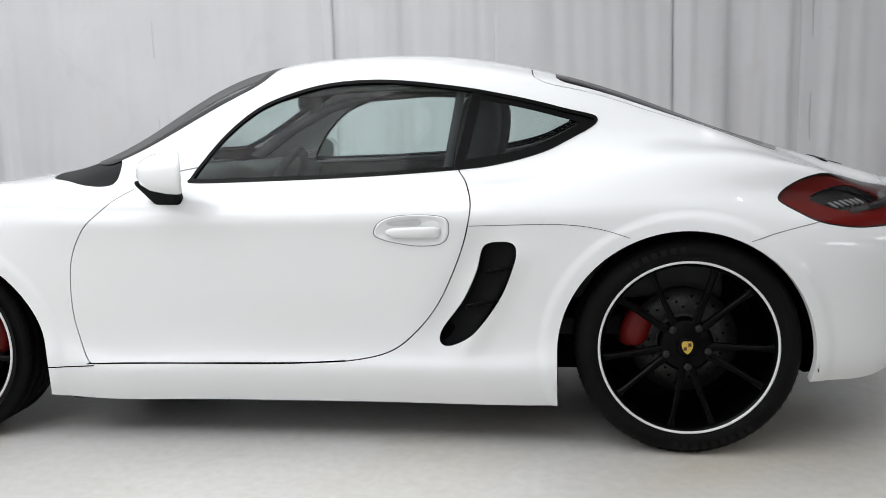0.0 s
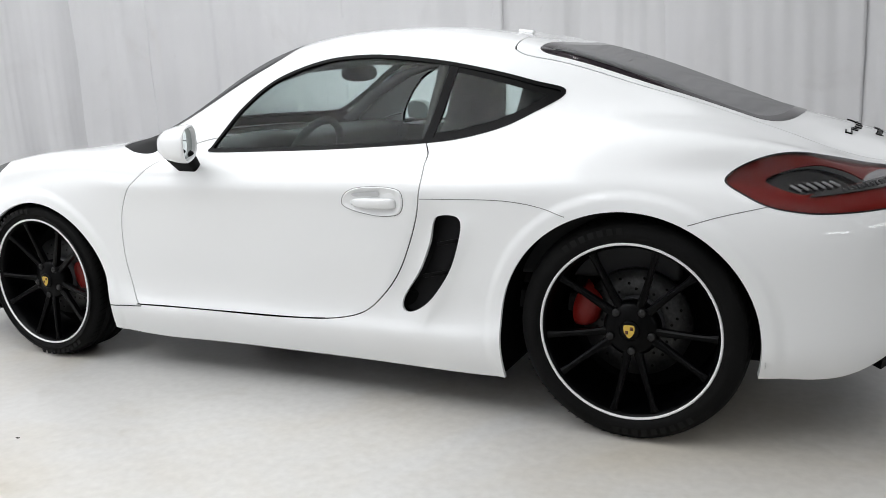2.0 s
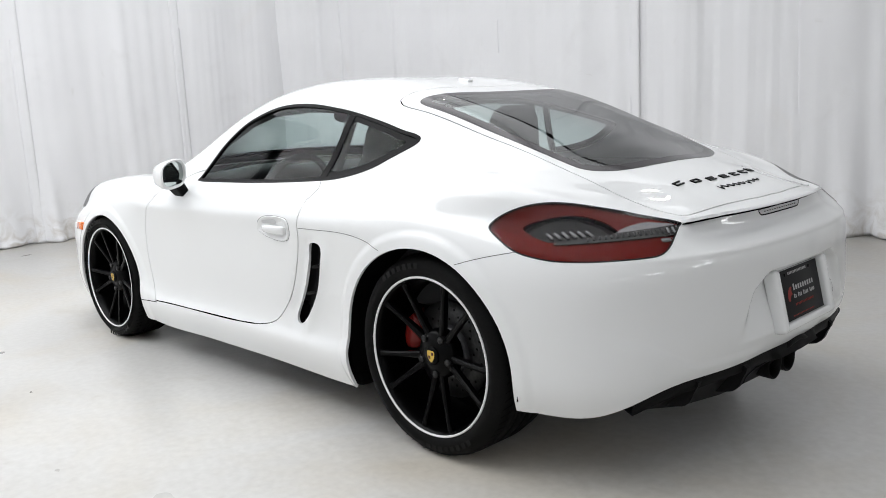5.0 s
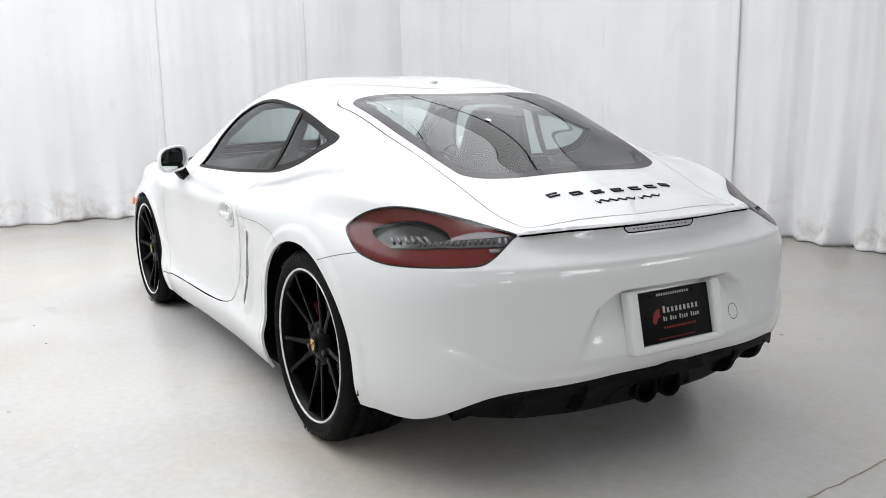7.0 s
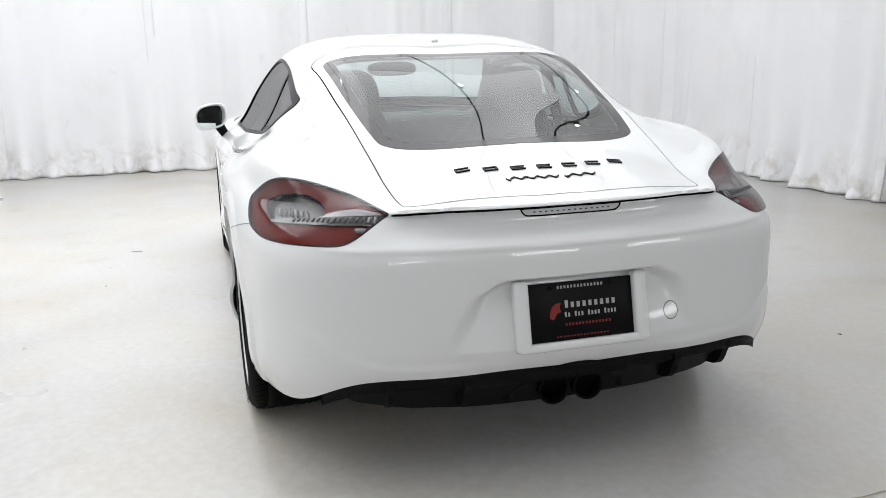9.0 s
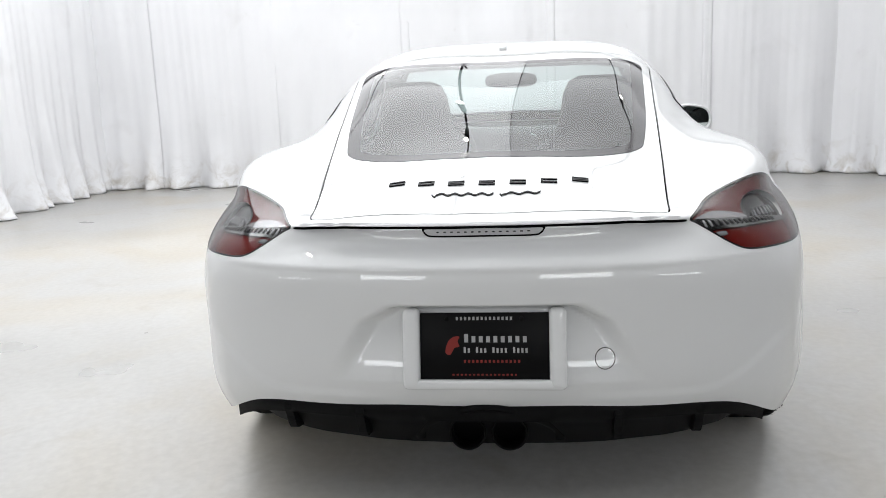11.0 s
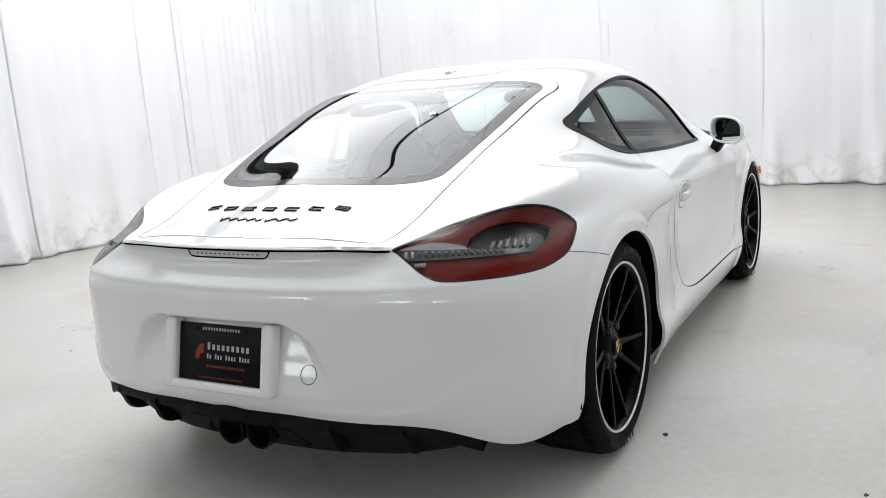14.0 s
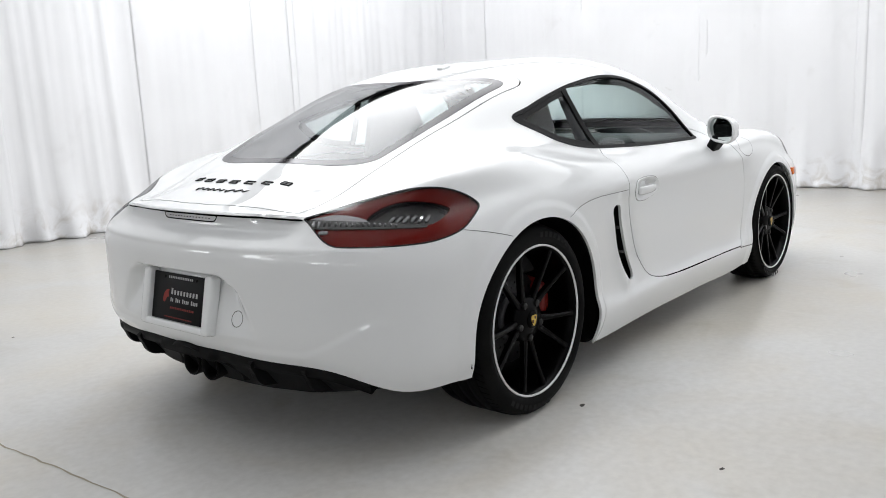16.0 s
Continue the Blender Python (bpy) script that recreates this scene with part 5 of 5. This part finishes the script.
for yy in (-0.053, 0.053):
    bm = bmesh.new()
    rows = []
    for r, u in ((0.042, 0.62), (0.044, 0.745), (0.047, 0.786), (0.045, 0.793), (0.041, 0.791), (0.039, 0.770), (0.040, 0.62)):
        rows.append([bm.verts.new((u, yy + r * math.cos(2 * math.pi * k / 28), 0.250 + r * math.sin(2 * math.pi * k / 28))) for k in range(28)])
    for r0, r1 in zip(rows, rows[1:]):
        for i in range(28):
            j = (i + 1) % 28
            bm.faces.new((r0[i], r0[j], r1[j], r1[i]))
    bm.faces.new(rows[-1])
    bmesh.ops.recalc_face_normals(bm, faces=bm.faces)
    part("exhaust_tip", bm, PIPE, car, "black round exhaust tip")


# ---- wheels ----
def wheel(ax, sgn, zc, radius, width, outer, spin, caliper):
    c = (ax, 0.0, zc)
    rim_r = 0.268
    inner = outer - width
    bm = lathe([(0.20, inner + 0.03), (0.235, inner + 0.02), (0.243, outer - 0.08), (0.246, outer - 0.045), (0.252, outer - 0.018), (0.2565, outer - 0.011), (0.2605, outer - 0.007)], 72, c, sgn)
    hub = part("wheel", bm, RIM, car, "black ten-spoke alloy wheel with a bright rim stripe and low tyre")
    part("rim_stripe", lathe([(0.2605, outer - 0.007), (0.2615, outer - 0.003), (0.2665, outer - 0.002), (0.2685, outer - 0.006)], 96, c, sgn), SILVER, hub, "thin bright silver rim stripe")
    tread = [(rim_r - 0.003, outer - 0.010), (rim_r + 0.006, outer - 0.001), (rim_r + 0.022, outer + 0.005), (radius - 0.040, outer + 0.004), (radius - 0.020, outer - 0.006), (radius - 0.008, outer - 0.020)]
    for g in (0.052, 0.098, 0.145, 0.190):
        if g < width - 0.03:
            tread += [(radius - 0.0005 - 0.002 * abs(g / width - 0.5), outer - g + 0.006), (radius - 0.007, outer - g + 0.004), (radius - 0.007, outer - g - 0.004), (radius - 0.0005, outer - g - 0.006)]
    tread += [(radius - 0.008, inner + 0.020), (radius - 0.04, inner - 0.003), (rim_r + 0.01, inner), (0.24, inner + 0.015)]
    tyre = part("tyre", lathe(tread, 96, c, sgn), RUBBER, hub, "low-profile black road tyre")
    # slanted tread ribs on the shoulder, one mesh
    bm = bmesh.new()
    for k in range(72):
        a = 2 * math.pi * k / 72
        vs = []
        for da, w, dr in ((0.0, 0.016, -0.0065), (0.012, 0.016, -0.0065), (0.062, 0.047, 0.0006), (0.050, 0.047, 0.0006)):
            r = radius + dr + 0.0004
            vs.append(bm.verts.new((ax + r * math.cos(a + da), sgn * (outer - w), zc + r * math.sin(a + da))))
        bm.faces.new(vs)
    bmesh.ops.recalc_face_normals(bm, faces=bm.faces)
    tread = part("tread_pattern", bm, GAP, hub, "dark slanted tread grooves")
    tagged(tread, kind="stuff")
    # raised sidewall marks as plain bars
    for mid, count in ((110, 7), (285, 9)):
        for k in range(count):
            a = radians(mid + (k - (count - 1) / 2) * 5.4)
            r0, r1, da = rim_r + 0.026, rim_r + 0.045, 0.030
            bm = bmesh.new()
            quad = [bm.verts.new((ax + r * math.cos(b), sgn * (outer + 0.0062), zc + r * math.sin(b))) for r, b in ((r0, a - da), (r1, a - da), (r1, a + da), (r0, a + da))]
            bm.faces.new(quad)
            bmesh.ops.recalc_face_normals(bm, faces=bm.faces)
            part("sidewall_bar", bm, MARK, hub, "dark moulded bar")
    # hub plate
    part("hub_plate", lathe([(0.0, outer - 0.030), (0.036, outer - 0.030), (0.045, outer - 0.034), (0.072, outer - 0.040), (0.084, outer - 0.052), (0.082, outer - 0.09)], 40, c, sgn), RIM, hub, "black wheel hub")
    for k in range(5):
        mid = spin + radians(72 * k)
        for d0, d1 in ((-7.5, -14.2), (7.5, 14.2)):
            bm = bmesh.new()
            rows = []
            for r, dep, hw, th, t in ((0.068, 0.042, 0.0125, 0.022, 0.0), (0.11, 0.036, 0.0105, 0.022, 0.30), (0.17, 0.026, 0.0085, 0.022, 0.65), (0.225, 0.016, 0.0085, 0.020, 0.92), (0.252, 0.013, 0.012, 0.018, 1.0)):
                a = mid + radians(d0 * (1 - t) * 1.5 + d1 * t)
                er, et = Vector((math.cos(a), 0, math.sin(a))), Vector((-math.sin(a), 0, math.cos(a)))
                p0 = Vector(c) + er * r
                row = []
                for du, dd in ((-1.0, th), (-1.0, 0.004), (-0.45, 0.0), (0.45, 0.0), (1.0, 0.004), (1.0, th)):
                    q = p0 + et * hw * du
                    row.append(bm.verts.new((q.x, sgn * (outer - dep - dd), q.z)))
                rows.append(row)
            for r0, r1 in zip(rows, rows[1:]):
                for i in range(5):
                    bm.faces.new((r0[i], r0[i + 1], r1[i + 1], r1[i]))
            bmesh.ops.recalc_face_normals(bm, faces=bm.faces)
            part("spoke", bm, RIM, hub, "slim black spoke", smooth=False)
        q = (ax + 0.065 * math.cos(mid), 0.0, zc + 0.065 * math.sin(mid))
        part("lug_bolt", lathe([(0.0, outer - 0.030), (0.010, outer - 0.030), (0.0125, outer - 0.033), (0.0125, outer - 0.05)], 12, q, sgn), BOLT, hub, "dark lug bolt")
    # hub cap with a plain shield
    cap = part("hub_cap", lathe([(0.0, outer - 0.022), (0.026, outer - 0.0225), (0.031, outer - 0.026), (0.031, outer - 0.034)], 28, c, sgn), RIM, hub, "black hub cap with gold shield")
    bm = bmesh.new()
    vs = [bm.verts.new((ax + u, sgn * (outer - 0.0212), zc + v)) for u, v in loop([(-0.015, 0.017), (0.0, 0.019), (0.015, 0.017), (0.016, 0.0), (0.009, -0.014), (0.0, -0.021), (-0.009, -0.014), (-0.016, 0.0)], 3)]
    bm.faces.new(vs)
    bmesh.ops.recalc_face_normals(bm, faces=bm.faces)
    part("shield", bm, GOLD, hub, "plain gold shield")
    for u0, v0 in ((0.007, 0.008), (-0.007, -0.004)):
        part("shield_field", box_bm(0.009, 0.001, 0.010, (ax + u0 * -sgn, sgn * (outer - 0.0208), zc + v0), 0.0), DARK_RED, hub, "dark shield field")
    # brake disc and caliper
    part("brake_disc", lathe([(0.085, outer - 0.115), (0.165, outer - 0.115), (0.165, outer - 0.143), (0.085, outer - 0.143)], 60, c, sgn), DISC, hub, "grey steel brake disc")
    part("disc_bell", lathe([(0.0, outer - 0.095), (0.08, outer - 0.095), (0.086, outer - 0.116)], 32, c, sgn), SMOKE, hub, "grey disc bell")
    for k in range(36):
        a = 2 * math.pi * k / 36
        rr = 0.105 + 0.018 * (k % 3)
        q = (ax + rr * math.cos(a), 0.0, zc + rr * math.sin(a))
        part("disc_hole", lathe([(0.0, outer - 0.1145), (0.0045, outer - 0.1145)], 8, q, sgn), GAP, hub)
    bm = bmesh.new()
    rows = []
    for a in np.linspace(caliper - 0.36, caliper + 0.36, 12):
        e = abs(a - caliper) / 0.36
        row = []
        for r, w in ((0.108 + 0.02 * e ** 4, 0.100), (0.112 + 0.02 * e ** 4, 0.084), (0.150, 0.074), (0.190 - 0.012 * e ** 4, 0.082), (0.196 - 0.012 * e ** 4, 0.100), (0.196, 0.150)):
            row.append(bm.verts.new((ax + r * math.cos(a), sgn * (outer - w), zc + r * math.sin(a))))
        rows.append(row)
    for r0, r1 in zip(rows, rows[1:]):
        for i in range(5):
            bm.faces.new((r0[i], r0[i + 1], r1[i + 1], r1[i]))
    bm.faces.new(rows[0]), bm.faces.new(rows[-1])
    bmesh.ops.recalc_face_normals(bm, faces=bm.faces)
    part("brake_caliper", bm, CALIPER, hub, "red brake caliper")
    part("wheel_back", lathe([(0.0, inner + 0.06), (0.235, inner + 0.05)], 40, c, sgn), GAP, hub, "dark wheel well")


for sgn in (-1, 1):
    wheel(AXLE_REAR, sgn, 0.336, 0.339, 0.265, 0.872, radians(-14.5), radians(163))
    wheel(AXLE_FRONT, sgn, 0.324, 0.327, 0.235, 0.859, radians(-25), radians(8))


# ---- cabin ----
def lofted(rows):
    bm = bmesh.new()
    vr = [[bm.verts.new(p) for p in row] for row in rows]
    for r0, r1 in zip(vr, vr[1:]):
        for i in range(len(r0)):
            j = (i + 1) % len(r0)
            bm.faces.new((r0[i], r0[j], r1[j], r1[i]))
    bm.faces.new(vr[0]), bm.faces.new(vr[-1])
    bmesh.ops.recalc_face_normals(bm, faces=bm.faces)
    return bm


def oval(cx, cy, cz, a, b, n=20, e=0.7, axis="xy"):
    pts = []
    for k in range(n):
        t = 2 * math.pi * k / n
        u = math.copysign(abs(math.cos(t)) ** e, math.cos(t)) * a
        v = math.copysign(abs(math.sin(t)) ** e, math.sin(t)) * b
        pts.append((cx + u, cy + v, cz) if axis == "xy" else (cx, cy + u, cz + v))
    return pts


for sgn in (-1, 1):
    yc = 0.365 * sgn
    # backrest rises from the cushion and narrows into the headrest
    rows = []
    for z0, lean, wide, thick in ((0.46, -0.82, 0.22, 0.07), (0.60, -0.785, 0.255, 0.09), (0.75, -0.75, 0.265, 0.095), (0.84, -0.715, 0.24, 0.088), (0.89, -0.69, 0.185, 0.085), (0.94, -0.672, 0.155, 0.084), (1.00, -0.660, 0.143, 0.080), (1.06, -0.650, 0.134, 0.072), (1.105, -0.645, 0.112, 0.054), (1.125, -0.642, 0.07, 0.027)):
        rows.append(oval(lean, yc, z0, thick, wide))
    seat = part("seat_back", lofted(rows), LEATHER, car, "dark leather sports seat back")
    rows = []
    for x0, wide, hi, mid in ((-1.26, 0.20, 0.03, 0.43), (-1.24, 0.235, 0.06, 0.43), (-1.0, 0.26, 0.075, 0.42), (-0.75, 0.25, 0.07, 0.40)):
        rows.append(oval(x0, yc, mid, wide, hi, axis="yz"))
    part("seat_cushion", lofted(rows), LEATHER, car, "dark leather seat cushion")
# tub, dash, console, rear bulkhead and luggage shelf
part("cabin_floor", box_bm(2.0, 1.36, 0.06, (-1.1, 0, 0.36), 0.01), CARPET, car, "dark cabin carpet")
for sgn in (-1, 1):
    part("door_card", box_bm(1.25, 0.05, 0.44, (-1.22, 0.765 * sgn, 0.62), 0.02, 3), LEATHER, car, "dark door trim panel")
    part("side_lining", box_bm(0.75, 0.05, 0.40, (-0.25, 0.70 * sgn, 0.66), 0.02, 3), LEATHER, car, "dark side lining")
    bm = bmesh.new()
    rows = []
    for u, yy, w in ((-1.84, 0.635, 0.88), (-1.66, 0.60, 1.000), (-1.46, 0.56, 1.095), (-1.30, 0.55, 1.135), (-1.0, 0.55, 1.15), (-0.7, 0.535, 1.135), (-0.45, 0.50, 1.09)):
        rows.append([bm.verts.new((u + a * 0.028, sgn * (yy + b * 0.022), w + b * 0.0 - a * 0.01)) for a, b in ((-1, -1), (1, -1), (1, 1), (-1, 1))])
    for r0, r1 in zip(rows, rows[1:]):
        for i in range(4):
            bm.faces.new((r0[i], r0[(i + 1) % 4], r1[(i + 1) % 4], r1[i]))
    bmesh.ops.recalc_face_normals(bm, faces=bm.faces)
    part("pillar_lining", bm, LINING, car, "grey roof pillar lining")
bm = bmesh.new()
rows = []
for yy in np.linspace(-0.72, 0.72, 25):
    hood = 0.045 * math.exp(-((yy + 0.37) / 0.17) ** 2)
    rows.append([bm.verts.new((u, yy, w)) for u, w in ((-2.0, 0.84), (-1.86, 0.868), (-1.70, 0.872 + hood * 0.6), (-1.58, 0.862 + hood), (-1.53, 0.835 + hood * 0.8), (-1.56, 0.76), (-1.60, 0.60), (-1.75, 0.45))])
for r0, r1 in zip(rows, rows[1:]):
    for i in range(7):
        bm.faces.new((r0[i], r0[i + 1], r1[i + 1], r1[i]))
bmesh.ops.recalc_face_normals(bm, faces=bm.faces)
dash = part("dashboard", bm, LEATHER, car, "dark dashboard with silver vent rings")
part("centre_console", box_bm(0.95, 0.20, 0.30, (-1.22, 0, 0.52), 0.03, 3, Matrix.Rotation(radians(8), 4, "Y")), LEATHER, car, "dark centre console")
for yy in (-0.10, 0.10, -0.64, 0.64):
    bm = bmesh.new()
    loops = []
    for k in range(20):
        t = 2 * math.pi * k / 20
        loops.append([bm.verts.new((-1.535 - 0.008 * math.cos(a), yy + (0.036 + 0.005 * math.cos(a)) * math.cos(t), 0.815 + (0.026 + 0.005 * math.cos(a)) * math.sin(t))) for a in (0, 2.1, 4.2)])
    for i in range(20):
        r0, r1 = loops[i], loops[(i + 1) % 20]
        for j in range(3):
            bm.faces.new((r0[j], r0[(j + 1) % 3], r1[(j + 1) % 3], r1[j]))
    bmesh.ops.recalc_face_normals(bm, faces=bm.faces)
    part("vent_ring", bm, CHROME, dash, "silver vent ring")
part("bulkhead", box_bm(0.06, 1.34, 0.42, (-0.40, 0, 0.62), 0.02, 3), CARPET, car, "dark bulkhead behind the seats")
part("luggage_shelf", box_bm(0.72, 1.24, 0.05, (-0.04, 0, 0.805), 0.02, 3, Matrix.Rotation(radians(2), 4, "Y")), CARPET, car, "dark carpeted luggage shelf")
for sgn in (-1, 1):
    bm = bmesh.new()
    rows = []
    for u, w in ((-0.75, 0.80), (-0.73, 0.95), (-0.71, 1.06), (-0.70, 1.13)):
        rows.append([bm.verts.new((u + a * 0.014, sgn * 0.66 + b * 0.02 - sgn * 0.36 * (w - 0.8), w)) for a, b in ((-1, -1), (1, -1), (1, 1), (-1, 1))])
    for r0, r1 in zip(rows, rows[1:]):
        for i in range(4):
            bm.faces.new((r0[i], r0[(i + 1) % 4], r1[(i + 1) % 4], r1[i]))
    bmesh.ops.recalc_face_normals(bm, faces=bm.faces)
    part("belt_pillar", bm, LINING, car, "dark grey belt pillar")
# roof lining just under the skin
bm = bmesh.new()
rows = []
for u in np.linspace(-1.33, -0.44, 16):
    rows.append([bm.verts.new((u, v, over(u, v)[0].z - 0.04)) for v in np.linspace(-0.47, 0.47, 15)])
for r0, r1 in zip(rows, rows[1:]):
    for i in range(14):
        bm.faces.new((r0[i], r0[i + 1], r1[i + 1], r1[i]))
part("roof_lining", bm, LINING, car, "grey roof lining")
# steering wheel and inner mirror
sw = Matrix.Translation((-1.395, -0.37, 0.775)) @ Matrix.Rotation(radians(-66), 4, "Y")
bm = bmesh.new()
loops = []
for k in range(40):
    t = 2 * math.pi * k / 40
    loops.append([bm.verts.new(sw @ Vector(((0.180 + 0.015 * math.cos(a)) * math.cos(t), (0.180 + 0.015 * math.cos(a)) * math.sin(t), 0.017 * math.sin(a)))) for a in np.arange(8) * math.pi / 4])
for i in range(40):
    r0, r1 = loops[i], loops[(i + 1) % 40]
    for j in range(8):
        bm.faces.new((r0[j], r0[(j + 1) % 8], r1[(j + 1) % 8], r1[j]))
bmesh.ops.recalc_face_normals(bm, faces=bm.faces)
steer = part("steering_wheel", bm, LEATHER, car, "dark three-spoke steering wheel")
b2 = box_bm(0.13, 0.12, 0.045, (0, 0, -0.012), 0.02, 3)
bmesh.ops.transform(b2, matrix=sw, verts=b2.verts)
part("steering_boss", b2, LEATHER, steer, "dark steering boss")
for ang, lab in ((90, 0), (-90, 0), (0, 0)):
    b2 = box_bm(0.12, 0.030, 0.012, (0.115, 0, 0.0), 0.005, 2)
    bmesh.ops.transform(b2, matrix=sw @ Matrix.Rotation(radians(ang + 180), 4, "Z"), verts=b2.verts)
    part("steering_spoke", b2, CHROME, steer, "silver steering spoke")
part("inner_mirror", lofted([oval(-1.395, 0.0, 1.115, 0.11, 0.030, axis="yz"), oval(-1.37, 0.0, 1.115, 0.125, 0.036, axis="yz"), oval(-1.355, 0.0, 1.115, 0.12, 0.033, axis="yz")]), BLACK_PLASTIC, car, "black inner mirror")
